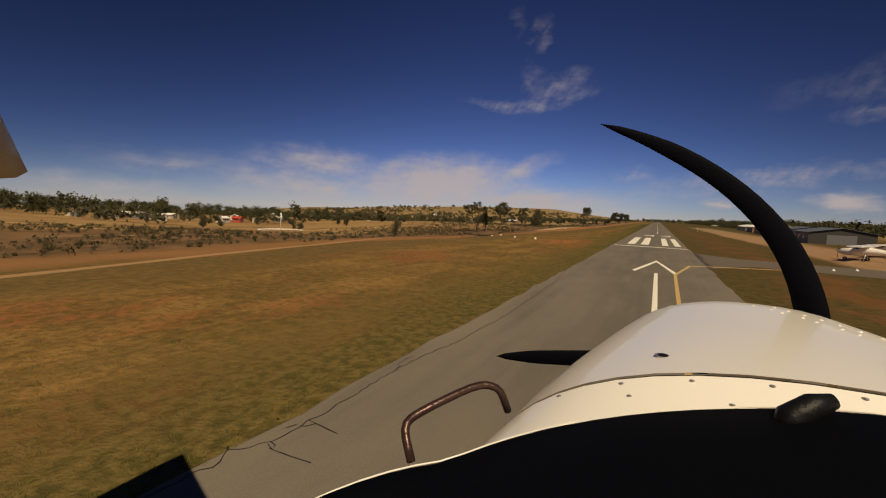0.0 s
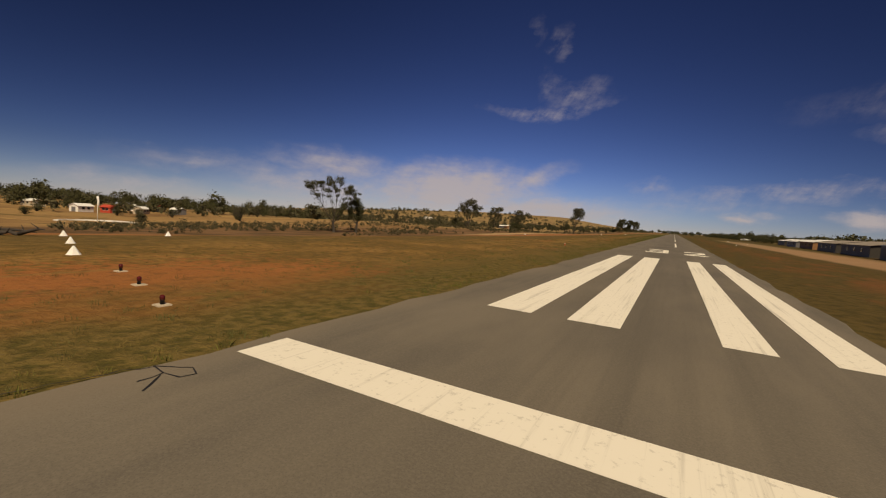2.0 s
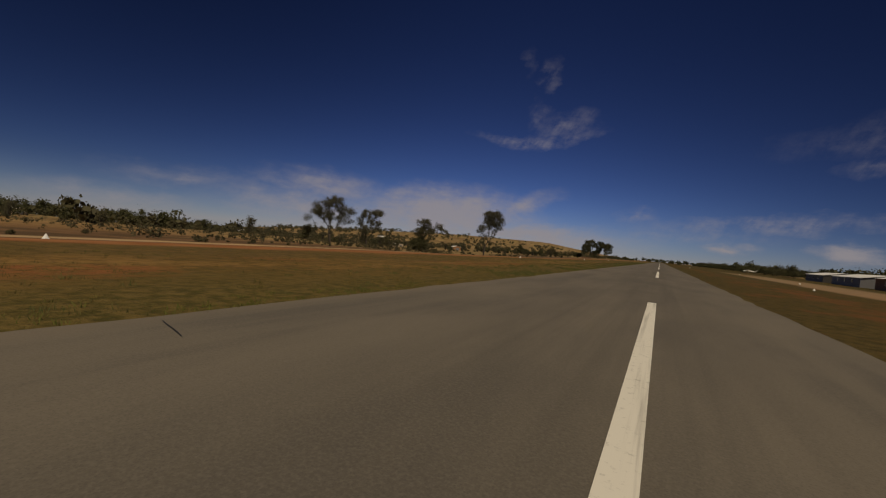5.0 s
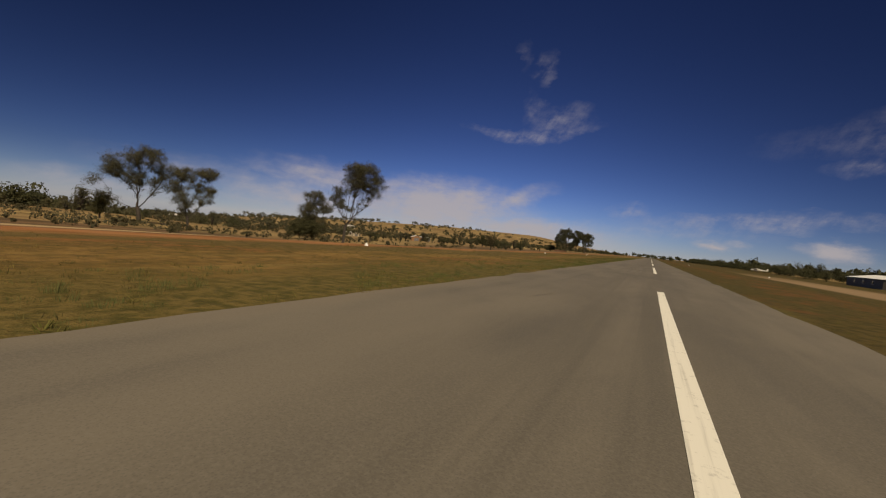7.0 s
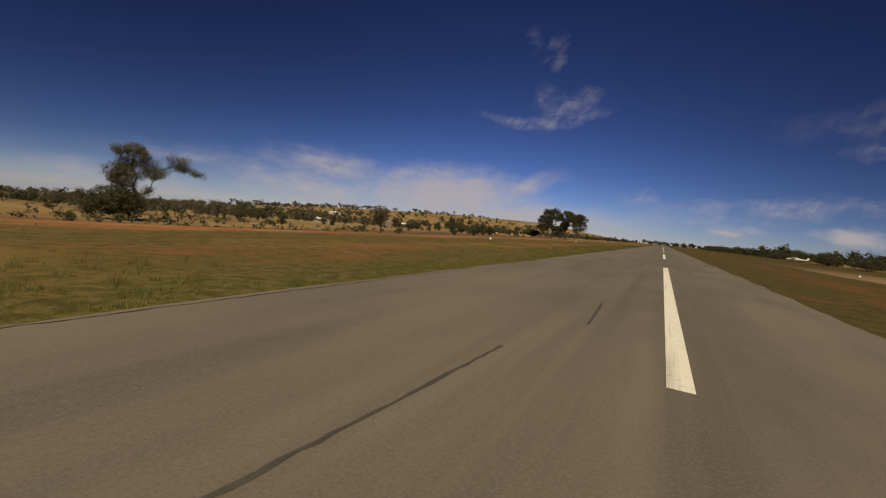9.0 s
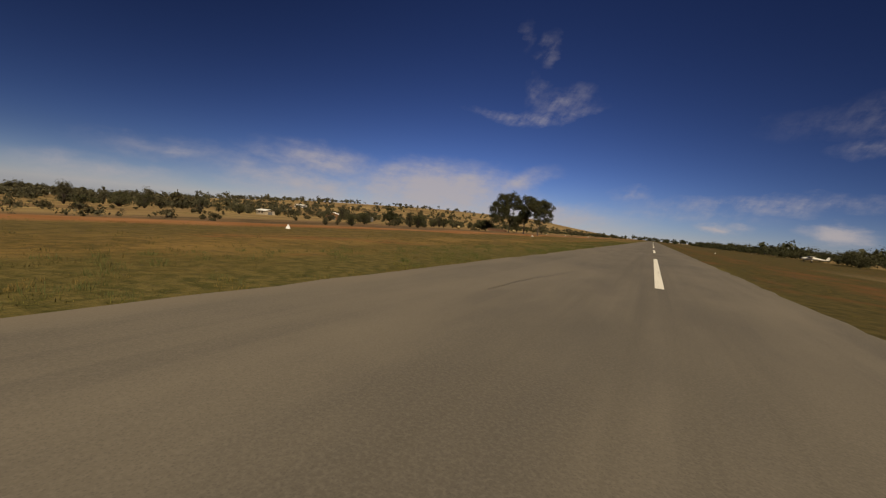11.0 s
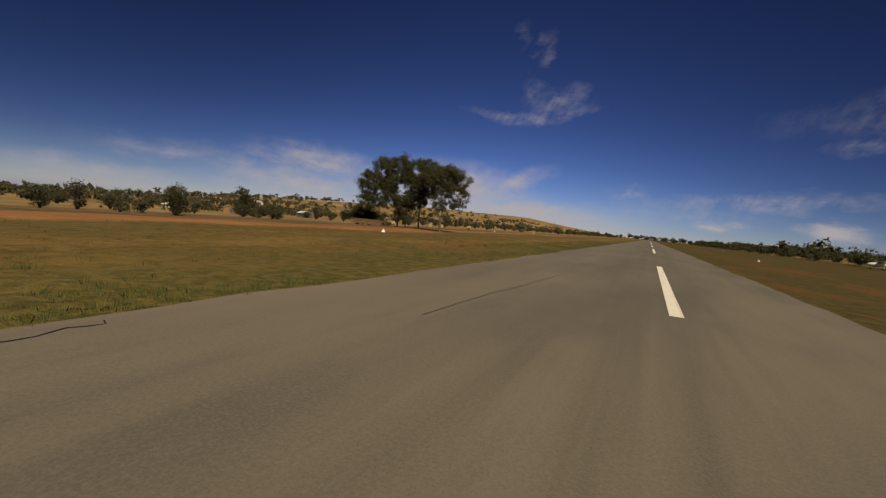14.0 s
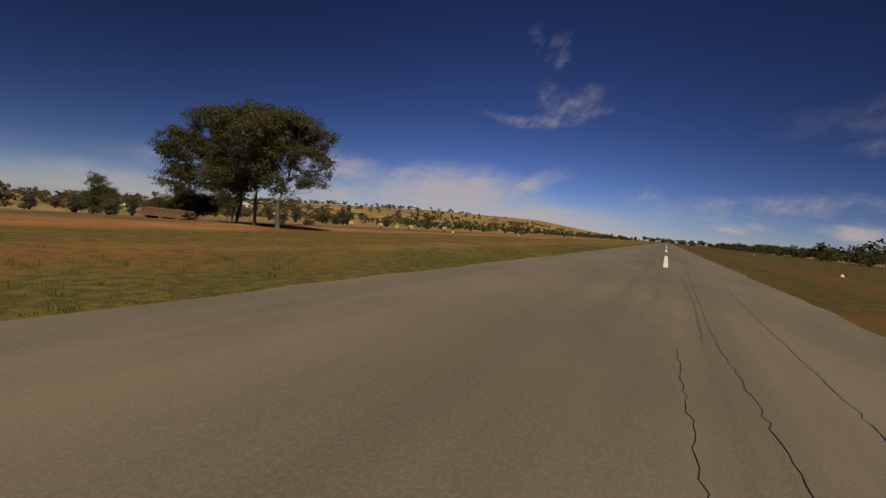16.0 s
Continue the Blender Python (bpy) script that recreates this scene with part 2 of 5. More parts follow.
    olive = n.mix(n.band(tuft, 0.35, 0.65), rgb(0.098, 0.080, 0.031), rgb(0.165, 0.124, 0.049))
    grass = n.mix(n.math("MULTIPLY", n.band(left, 13.0, 19.0), n.band(n.noise(n.scaled(pos, (1.0, 0.12, 1.0)), 0.35, 4.0), 0.30, 0.48)), grass, olive)
    bank = n.mix(n.math("SUBTRACT", 1.0, n.band(y, 25.0, 110.0)), red, n.mix(mid, rgb(0.21, 0.125, 0.060), rgb(0.30, 0.170, 0.082)))
    col = n.mix(n.band(left, 23.0, 26.5), grass, bank)
    col = n.mix(n.band(left, 28.0, 33.0), col, scrub)
    col = n.mix(n.band(left, 56.0, 74.0), col, straw)
    # a vehicle track along the near edge of the scrub
    wheel = n.math("ABSOLUTE", n.math("SUBTRACT", n.math("SUBTRACT", n.math("MULTIPLY", x, -1.0), n.math("MULTIPLY", y, 0.19)), n.math("ADD", 29.6, n.math("MULTIPLY", n.math("SUBTRACT", wide, 0.5), 3.0))))
    wheel = n.math("MULTIPLY", n.math("SUBTRACT", 1.0, n.band(wheel, 0.35, 0.75)), n.math("SUBTRACT", 1.0, n.band(y, 45.0, 75.0)))
    col = n.mix(n.math("MULTIPLY", wheel, 0.8), col, rgb(0.42, 0.29, 0.17))
    # pale sandy wheel track beyond the red strip
    verge_x = n.math("ADD", n.math("MULTIPLY", x, -1.0), n.math("MULTIPLY", n.math("SUBTRACT", wide, 0.5), 5.0))
    track = n.math("MULTIPLY", n.band(verge_x, 34.6, 35.4), n.math("SUBTRACT", 1.0, n.band(verge_x, 40.0, 42.5)))
    track = n.math("MULTIPLY", track, n.math("MULTIPLY", n.band(y, 140.0, 165.0), n.math("SUBTRACT", 1.0, n.band(y, 285.0, 310.0))))
    track = n.math("MULTIPLY", track, n.band(n.noise(n.scaled(pos, (1.0, 0.12, 1.0)), 0.45, 3.0), 0.40, 0.5))
    col = n.mix(track, col, n.mix(mid, rgb(0.44, 0.34, 0.21), rgb(0.56, 0.45, 0.29)))
    # right-hand side: verge, red soil, pale track, dry paddock
    right = n.math("ADD", x, n.math("MULTIPLY", n.math("SUBTRACT", wide, 0.5), 6.0))
    brown = n.mix(n.band(tuft, 0.35, 0.65), rgb(0.046, 0.044, 0.015), rgb(0.102, 0.084, 0.031))
    brown = n.mix(n.math("MULTIPLY", n.band(mid, 0.52, 0.66), 0.6), brown, rgb(0.17, 0.075, 0.032))
    soil = n.math("MULTIPLY", n.math("MULTIPLY", n.band(right, 8.0, 10.5), n.math("SUBTRACT", 1.0, n.band(right, 12.5, 16.0))), n.band(n.noise(n.scaled(pos, (1.0, 0.4, 1.0)), 0.3, 5.0, 0.65), 0.44, 0.58))
    brown = n.mix(n.math("MULTIPLY", soil, 0.5), brown, rgb(0.19, 0.080, 0.034))
    col = n.mix(n.band(right, 3.8, 5.0), col, brown)
    sandy = n.mix(mid, rgb(0.27, 0.185, 0.115), rgb(0.36, 0.26, 0.17))
    col = n.mix(n.math("MULTIPLY", n.band(right, 18.5, 21.0), n.math("MULTIPLY", n.math("SUBTRACT", 1.0, n.band(right, 29.0, 36.0)), n.math("SUBTRACT", 1.0, n.band(y, 300.0, 390.0)))), col, sandy)
    col = n.mix(n.band(right, 60.0, 90.0), col, straw)
    col = n.mix(n.math("MULTIPLY", grit, 0.35), col, rgb(0.10, 0.065, 0.03), "MIX")
    col = n.mix(1.0, col, n.mix(n.band(y, 200.0, 265.0), rgb(1.06, 0.94, 0.84), rgb(0.97, 0.95, 0.88)), "MULTIPLY")
    height = n.math("ADD", n.math("MULTIPLY", tuft, 0.35), n.math("ADD", n.math("MULTIPLY", clump, 0.7), n.math("MULTIPLY", grit, 0.2)))
    bmp = n.add("ShaderNodeBump", {"Strength": 0.9, "Distance": 0.18, "Height": height}).outputs[0]
    shader = n.add("ShaderNodeBsdfPrincipled", {"Base Color": col, "Roughness": 0.95, "Specular IOR Level": 0.1, "Normal": bmp})
    n.add("ShaderNodeOutputMaterial", {0: shader.outputs[0]})
    return mat


def asphalt_material(name, base, warm):
    mat = bpy.data.materials.new(name)
    mat.use_nodes = True
    n = Nodes(mat.node_tree)
    pos = n.add("ShaderNodeNewGeometry").outputs["Position"]
    x, y, z = n.add("ShaderNodeSeparateXYZ", {0: pos}).outputs
    streak = n.noise(n.scaled(pos, (1.3, 0.03, 1.0)), 1.0, 5.0, 0.6)
    blotch = n.noise(n.scaled(pos, (0.35, 0.12, 1.0)), 1.0, 5.0, 0.6)
    stones = n.add("ShaderNodeTexVoronoi", {"Vector": pos, "Scale": 38.0}).outputs["Distance"]
    grit = n.noise(pos, 26.0, 3.0, 0.7)
    # rubber laid down along the middle
    mid = n.math("ABSOLUTE", n.math("ADD", x, 0.6))
    rubber = n.math("MULTIPLY", n.math("SUBTRACT", 1.0, n.band(mid, 1.2, 3.6)), n.band(streak, 0.35, 0.7))
    col = n.mix(n.band(blotch, 0.3, 0.7), base, warm)
    col = n.mix(n.math("MULTIPLY", n.band(streak, 0.42, 0.60), 0.5), col, warm)
    col = n.mix(n.math("MULTIPLY", rubber, 0.45), col, rgb(0.045, 0.042, 0.038))
    col = n.mix(n.math("MULTIPLY", n.band(grit, 0.35, 0.75), 0.35), col, rgb(0.22, 0.195, 0.16))
    col = n.mix(n.math("MULTIPLY", n.band(stones, 0.45, 0.15), 0.25), col, rgb(0.06, 0.055, 0.05))
    dusty = n.math("MULTIPLY", n.band(n.math("ADD", n.math("ABSOLUTE", n.math("ADD", x, 0.85)), n.math("MULTIPLY", n.math("SUBTRACT", blotch, 0.5), 1.6)), 5.2, 6.0), 0.45)
    col = n.mix(dusty, col, rgb(0.20, 0.165, 0.125))
    bmp = n.add("ShaderNodeBump", {"Strength": 0.28, "Distance": 0.008, "Height": grit}).outputs[0]
    shader = n.add("ShaderNodeBsdfPrincipled", {"Base Color": col, "Roughness": 0.85, "Specular IOR Level": 0.25, "Normal": bmp})
    n.add("ShaderNodeOutputMaterial", {0: shader.outputs[0]})
    return mat


def paint_material(name, colour, wear):
    mat = bpy.data.materials.new(name)
    mat.use_nodes = True
    n = Nodes(mat.node_tree)
    pos = n.add("ShaderNodeNewGeometry").outputs["Position"]
    streak = n.noise(n.scaled(pos, (5.0, 0.12, 1.0)), 1.0, 6.0, 0.65)
    chip = n.noise(pos, 9.0, 5.0, 0.7)
    gone = n.math("ADD", n.math("MULTIPLY", n.band(streak, 0.52, 0.72), 0.55), n.math("MULTIPLY", n.band(chip, 0.56, 0.68), 0.35))
    col = n.mix(n.math("MULTIPLY", gone, wear, clamp=True), colour, rgb(0.16, 0.145, 0.12))
    shader = n.add("ShaderNodeBsdfPrincipled", {"Base Color": col, "Roughness": 0.7})
    n.add("ShaderNodeOutputMaterial", {0: shader.outputs[0]})
    return mat


def grass_material(name="tussock grass", dull=0.0, dryness=1.0, low=rgb(0.085, 0.100, 0.024), high=rgb(0.165, 0.160, 0.046)):
    """Blades that turn from green to straw in patches."""
    mat = bpy.data.materials.new(name)
    mat.use_nodes = True
    n = Nodes(mat.node_tree)
    geo = n.add("ShaderNodeNewGeometry")
    patch = n.noise(n.scaled(geo.outputs["Position"], (1.0, 0.4, 0.0)), 0.22, 4.0, 0.6)
    x = n.add("ShaderNodeSeparateXYZ", {0: geo.outputs["Position"]}).outputs[0]
    rand = geo.outputs["Random Per Island"]
    green = n.mix(rand, low, high)
    straw = n.mix(rand, rgb(0.120, 0.092, 0.030), rgb(0.240, 0.170, 0.062))
    away = n.band(n.math("ABSOLUTE", n.math("ADD", x, 0.85)), 6.6, 9.5)
    dry = n.math("ADD", n.math("MULTIPLY", away, 0.55), n.band(patch, 0.42, 0.66), clamp=True)
    dry = n.math("MULTIPLY", dry, dryness)
    col = n.mix(dry, green, straw)
    col = n.mix(dull, col, n.mix(rand, rgb(0.062, 0.060, 0.023), rgb(0.135, 0.118, 0.046)))
    up = n.add("ShaderNodeVectorMath", {0: geo.outputs["Normal"], 1: (0.0, 0.0, 1.1)}, operation="ADD").outputs[0]
    up = n.add("ShaderNodeVectorMath", {0: up}, operation="NORMALIZE").outputs[0]
    d = n.add("ShaderNodeBsdfPrincipled", {"Base Color": col, "Roughness": 0.9, "Specular IOR Level": 0.05, "Normal": up})
    t = n.add("ShaderNodeBsdfTranslucent", {"Color": col})
    mix = n.add("ShaderNodeMixShader", {0: 0.3, 1: d.outputs[0], 2: t.outputs[0]})
    n.add("ShaderNodeOutputMaterial", {0: mix.outputs[0]})
    return mat


M_GROUND = ground_material()
M_ASPHALT = asphalt_material("weathered asphalt", rgb(0.108, 0.096, 0.080), rgb(0.172, 0.149, 0.116))
M_APRON = asphalt_material("dark new asphalt", rgb(0.024, 0.021, 0.019), rgb(0.040, 0.034, 0.030))
M_WHITE_LINE = paint_material("worn white road paint", rgb(0.80, 0.77, 0.68), 0.8)
M_YELLOW_LINE = paint_material("faded yellow road paint", rgb(0.52, 0.36, 0.14), 0.9)
M_TAR = material("bitumen crack seal", rgb(0.016, 0.015, 0.015), 0.6)
M_SKID = material("tyre rubber", rgb(0.062, 0.056, 0.047), 0.8, spread=0.4, scale=3.0)
M_BARK = material("pale gum bark", rgb(0.120, 0.098, 0.080), 0.85, spread=0.5, scale=2.0, fine_scale=18.0, bump=0.6, depth=0.03)
M_BARK_DARK = material("dark rough bark", rgb(0.055, 0.044, 0.036), 0.9, spread=0.5, scale=2.5, fine_scale=22.0, bump=0.8, depth=0.04)
M_LEAF = leaf_material("dense gum leaves", rgb(0.034, 0.038, 0.014), rgb(0.066, 0.067, 0.027))
M_LEAF_GREY = leaf_material("grey gum leaves", rgb(0.048, 0.047, 0.026), rgb(0.096, 0.090, 0.050))
M_SCRUB = leaf_material("saltbush leaves", rgb(0.042, 0.042, 0.020), rgb(0.115, 0.095, 0.048))
M_GRASS = grass_material()
M_TUSSOCK = grass_material("olive tussock grass", 0.8)
M_WEED = grass_material("green verge weed", 0.12, 0.22, rgb(0.058, 0.080, 0.026), rgb(0.135, 0.155, 0.062))
M_MARKER = material("white painted sheet metal", rgb(0.82, 0.82, 0.80), 0.5, spread=0.06)
M_CONE = material("red plastic", rgb(0.62, 0.06, 0.03), 0.5, spread=0.1)
M_AIR_WHITE = material("white aircraft paint", rgb(0.86, 0.84, 0.78), 0.30, spread=0.05, scale=2.0, fine_scale=240.0, bump=0.03, depth=0.001, coat=0.4)
M_AIR_BLACK = material("matt black vinyl", rgb(0.0022, 0.0026, 0.0045), 0.8, spec=0.04, spread=0.25, fine_scale=400.0, bump=0.3, depth=0.0008)
M_PROP = material("black propeller paint", rgb(0.003, 0.0035, 0.006), 0.7, spec=0.05, spread=0.3)
M_METAL = material("brown anodised tube", rgb(0.075, 0.042, 0.036), 0.36, metal=0.6, spread=0.2)
M_STEEL = material("bare rivet steel", rgb(0.55, 0.54, 0.52), 0.35, metal=0.8)
M_RUBBER = material("black seal rubber", rgb(0.006, 0.006, 0.007), 0.5, spec=0.2)
M_WING = material("pale brown wing paint", rgb(0.46, 0.37, 0.28), 0.5, spread=0.25, scale=5.0)
M_ROOF = material("pale corrugated iron", rgb(0.80, 0.80, 0.78), 0.6, spread=0.1)
M_ROOF_SLATE = material("slate-blue roof iron", rgb(0.10, 0.12, 0.15), 0.5, spread=0.15)
M_ROOF_TAN = material("dull tan roof iron", rgb(0.30, 0.26, 0.21), 0.6, spread=0.2)
M_HAY = material("dry hay", rgb(0.44, 0.34, 0.17), 0.95, spread=0.3, scale=3.0, fine_scale=25.0, bump=0.8, depth=0.05)
M_TIMBER = material("old brown timber", rgb(0.17, 0.095, 0.055), 0.85, spread=0.35, scale=3.0, per_object=0.4)
M_ROOF_RED = material("red painted roof iron", rgb(0.50, 0.07, 0.04), 0.5, spread=0.15)
M_WALL_GREY = material("grey sheet wall", rgb(0.16, 0.16, 0.17), 0.6, spread=0.15)
M_WALL_DARK = material("dark brown sheet wall", rgb(0.048, 0.044, 0.040), 0.6, spread=0.2)
M_WALL_CREAM = material("cream rendered wall", rgb(0.50, 0.43, 0.33), 0.8, spread=0.12)
M_WALL_BRICK = material("orange brick wall", rgb(0.33, 0.17, 0.08), 0.85, spread=0.2)
M_LAMP_RED = material("dark red lamp glass", rgb(0.09, 0.01, 0.012), 0.15, spread=0.05)
M_GLASS = material("dark window glass", rgb(0.02, 0.025, 0.03), 0.1, spread=0.05)


# ---------------------------------------------------------------- builders
def mesh_of(name, verts, faces, mat, smooth=False):
    me = bpy.data.meshes.new(name)
    me.from_pydata([tuple(v) for v in verts], [], [tuple(f) for f in faces])
    if smooth:
        me.polygons.foreach_set("use_smooth", [True] * len(me.polygons))
    me.materials.append(mat)
    me.update()
    return me


def part(name, bm, mat, parent, label=""):
    """Links a bmesh, or a mesh, as one mesh object under a thing or a part."""
    if isinstance(bm, bmesh.types.BMesh):
        me = bpy.data.meshes.new(name)
        bm.to_mesh(me)
        bm.free()
        me.materials.append(mat)
    else:
        me = bm
    ob = new(name, me)
    ob.parent = parent
    return tagged(ob, label) if label else ob


def empty(name, x, y, z, label, category, group="", kind="", turn=0.0):
    ob = new(name)
    ob.matrix_basis = pose(x, y, z, 0, 0, turn)
    return tagged(ob, label, category, group, kind)


def box(bm, x0, x1, y0, y1, z0, z1, bevel=0.0):
    made = bmesh.ops.create_cube(bm, size=1.0, matrix=Matrix.Translation(((x0 + x1) / 2, (y0 + y1) / 2, (z0 + z1) / 2)) @ Matrix.Diagonal((x1 - x0, y1 - y0, z1 - z0, 1)))
    if bevel:
        edges = {e for v in made["verts"] for e in v.link_edges}
        bmesh.ops.bevel(bm, geom=list(edges), offset=bevel, segments=2, affect="EDGES")
    return bm


def box_bm(*args):
    return box(bmesh.new(), *args)


def tube(path, radii, sides=7, verts=None, faces=None):
    """Adds a tapered tube along a path to lists of vertices and faces."""
    verts, faces = ([], []) if verts is None else (verts, faces)
    path = [Vector(p) for p in path]
    start, a = len(verts), None
    for i, p in enumerate(path):
        d = (path[min(i + 1, len(path) - 1)] - path[max(i - 1, 0)]).normalized()
        if a is None:
            a = d.orthogonal().normalized() if abs(d.z) < 0.95 else Vector((1, 0, 0))
        a = (a - d * a.dot(d)).normalized()
        b = d.cross(a)
        for k in range(sides):
            t = 2 * math.pi * k / sides
            verts.append(p + radii[i] * (math.cos(t) * a + math.sin(t) * b))
    for i in range(len(path) - 1):
        for k in range(sides):
            q = start + i * sides
            faces.append((q + k, q + (k + 1) % sides, q + sides + (k + 1) % sides, q + sides + k))
    faces.append(tuple(start + k for k in range(sides))[::-1])
    faces.append(tuple(start + (len(path) - 1) * sides + k for k in range(sides)))
    return verts, faces


def smooth_step(v, low, high):
    t = min(1.0, max(0.0, (v - low) / (high - low)))
    return t * t * (3 - 2 * t)


RIDGE_AZ = (-180, -110, -90, -80, -72, -62, -52, -42, -33, -26, -14, -5, -1, 3, 10, 20, 60, 180)
RIDGE_EL = (-0.3, -0.6, -1.0, -1.2, -1.6, -1.6, -0.5, 0.4, 0.85, 1.15, 1.2, 0.95, 0.2, 0.35, 0.5, 0.4, 0.0, -0.3)
# rises and dips (x, y, spread, height), set to fit the camera's view
GROUND_FIT = ((-250, 150, 80, -4.2), (-46, 120, 24, -0.6), (-78, 255, 26, -0.4), (-72, 291, 26, -1.4), (-144, 128, 40, -3.6), (-88, 80, 24, -2.0), (-28, 396, 9, 0.25))


def fitted_fall(x, y):
    """Fall of the grass strip away from the seal, shaped to fit the camera's view; takes numbers or arrays."""
    return -np.interp(y, (60, 170, 300, 380), (0.0, 0.021, 0.021, 0.009)) * np.clip(-10.0 - x, 0.0, 36.0)


def terrain(x, y):
    """Height of the ground: level about the runway, a long hill on the far left; dips and falls fit the camera's view.
    """
    dx, dy = x, y - 215.0
    r = math.hypot(dx, dy)
    el = float(np.interp(math.degrees(math.atan2(dx, dy)), RIDGE_AZ, RIDGE_EL))
    w = smooth_step(abs(x), 60, 420) * smooth_step(r, 200, 850)
    far = min(r, 1600.0) - 0.45 * max(0.0, r - 1600.0) if el > 0 else r
    dip = sum(h * math.exp(-((x - kx) ** 2 + (y - ky) ** 2) / (2 * s * s)) for kx, ky, s, h in GROUND_FIT) * smooth_step(-x, 26, 40) if -400 < x < -26 else 0.0
    bumps = 0.7 * noise.noise(Vector((x, y, 0)) / 90.0) * smooth_step(abs(x), 60, 200)
    steep = float(np.interp(y, (60, 200, 280, 330), (0.0, 0.012, 0.025, 0.06)))
    fall = -min(9.0, 0.7 * steep * max(0.0, -x - 31.0)) * (1 - w) + fitted_fall(x, y)
    return float(math.tan(radians(el)) * far * w + dip + bumps + fall)


# ---------------------------------------------------------------- ground and runway
def build_ground():
    rings = [0.0]
    while rings[-1] < 4600:
        rings.append(rings[-1] * 1.045 + 2.5)
    seg, verts, faces = 240, [(0.0, 215.0, 0.0)], []
    for r in rings[1:]:
        for k in range(seg):
            a = 2 * math.pi * k / seg
            x, y = r * math.sin(a), 215.0 + r * math.cos(a)
            verts.append((x, y, terrain(x, y)))
    for k in range(seg):
        faces.append((0, 1 + (k + 1) % seg, 1 + k))
    for i in range(len(rings) - 2):
        for k in range(seg):
            a, b = 1 + i * seg + k, 1 + i * seg + (k + 1) % seg
            faces.append((a, b, b + seg, a + seg))
    ob = new("ground", mesh_of("ground", verts, faces, M_GROUND, True))
    tagged(ob, "dry airfield ground of gold grass and red earth", "ground", kind="structure")


build_ground()

EDGE_L, EDGE_R, TOP = -6.78, 4.40, 0.03


def build_runway():
    rng = random.Random(4)
    verts, faces = [], []
    ys = [-120 + 1.5 * i for i in range(int(620 / 1.5))] + [500 + 12 * i for i in range(1, 50)]
    for y in ys:
        jl, jr = 0.16 * noise.noise(Vector((1.3, y / 3.1, 0))) + 0.1 * rng.uniform(-1, 1), 0.16 * noise.noise(Vector((7.3, y / 3.1, 0))) + 0.1 * rng.uniform(-1, 1)
        for x, z in ((EDGE_L + jl - 0.15, -0.03), (EDGE_L + jl, TOP), (-0.6, TOP + 0.004), (EDGE_R + jr, TOP), (EDGE_R + jr + 0.15, -0.03)):
            verts.append((x, y, z))
    for i in range(len(ys) - 1):
        for k in range(4):
            a = 5 * i + k
            faces.append((a, a + 1, a + 6, a + 5))
    ob = new("runway", mesh_of("runway", verts, faces, M_ASPHALT))
    tagged(ob, "grey weathered asphalt runway with ragged grassy edges", "runway", kind="structure")
    # taxiway that joins it
    bm = bmesh.new()
    ring = [bm.verts.new(p) for p in ((4.2, 46, 0.02), (9.0, 52.5, 0.02), (70, 40, 0.02), (70, 52, 0.02), (9.0, 62.5, 0.02), (4.2, 68, 0.02))]
    bm.faces.new((ring[0], ring[1], ring[4], ring[5]))
    bm.faces.new((ring[1], ring[2], ring[3], ring[4]))
    me = bpy.data.meshes.new("taxiway")
    bm.to_mesh(me)
    me.materials.append(M_APRON)
    tagged(new("taxiway", me), "dark asphalt taxiway joining the runway", "taxiway", kind="structure")


build_runway()
PAINT = TOP + 0.010


def flat_shape(name, loops, mat, label, category, group="", z=PAINT):
    """Painted marking: flat polygons a few millimetres thick."""
    verts, faces = [], []
    for loop in loops:
        s = len(verts)
        verts += [(x, y, z) for x, y in loop] + [(x, y, z - 0.004) for x, y in loop]
        n = len(loop)
        faces.append(tuple(range(s, s + n)))
        faces += [(s + k, s + n + k, s + n + (k + 1) % n, s + (k + 1) % n) for k in range(n)]
    ob = new(name, mesh_of(name, verts, faces, mat))
    bm = bmesh.new()
    bm.from_mesh(ob.data)
    bmesh.ops.recalc_face_normals(bm, faces=bm.faces)
    bm.to_mesh(ob.data)
    bm.free()
    return tagged(ob, label, category, group)


def rect(x0, x1, y0, y1):
    return ((x0, y0), (x1, y0), (x1, y1), (x0, y1))


flat_shape("threshold_line", [rect(-6.45, 4.25, 75.3, 76.3)], M_WHITE_LINE, "worn white threshold line across the runway", "road marking")
for x0, x1 in ((-4.88, -3.60), (-2.64, -1.36), (0.75, 1.75), (2.68, 3.66)):
    flat_shape("threshold_stripe", [rect(x0, x1, 82.0, 114.0)], M_WHITE_LINE, "long white threshold stripe with tyre scuffs", "road marking", "runway threshold stripes")
flat_shape("runway_digit", [rect(-3.28, -0.84, 126.5, 128.2), rect(-1.45, -0.84, 128.2, 134.4), rect(-3.0, -1.45, 130.3, 131.7), rect(-3.28, -0.84, 134.4, 136.1)],
           M_WHITE_LINE, "white painted runway digit 3", "road marking", "runway number")
flat_shape("runway_digit", [rect(0.83, 3.25, 126.6, 128.3), ((0.95, 128.3), (1.75, 128.3), (3.2, 131.6), (2.5, 131.9)), ((2.5, 131.9), (3.2, 131.6), (3.25, 134.4), (2.6, 134.4)), rect(0.92, 3.25, 134.4, 136.1)],
           M_WHITE_LINE, "white painted runway digit 2", "road marking", "runway number")
arrow = empty("threshold_arrow", 0, 0, 0, "white painted arrow pointing to the threshold", "road marking")
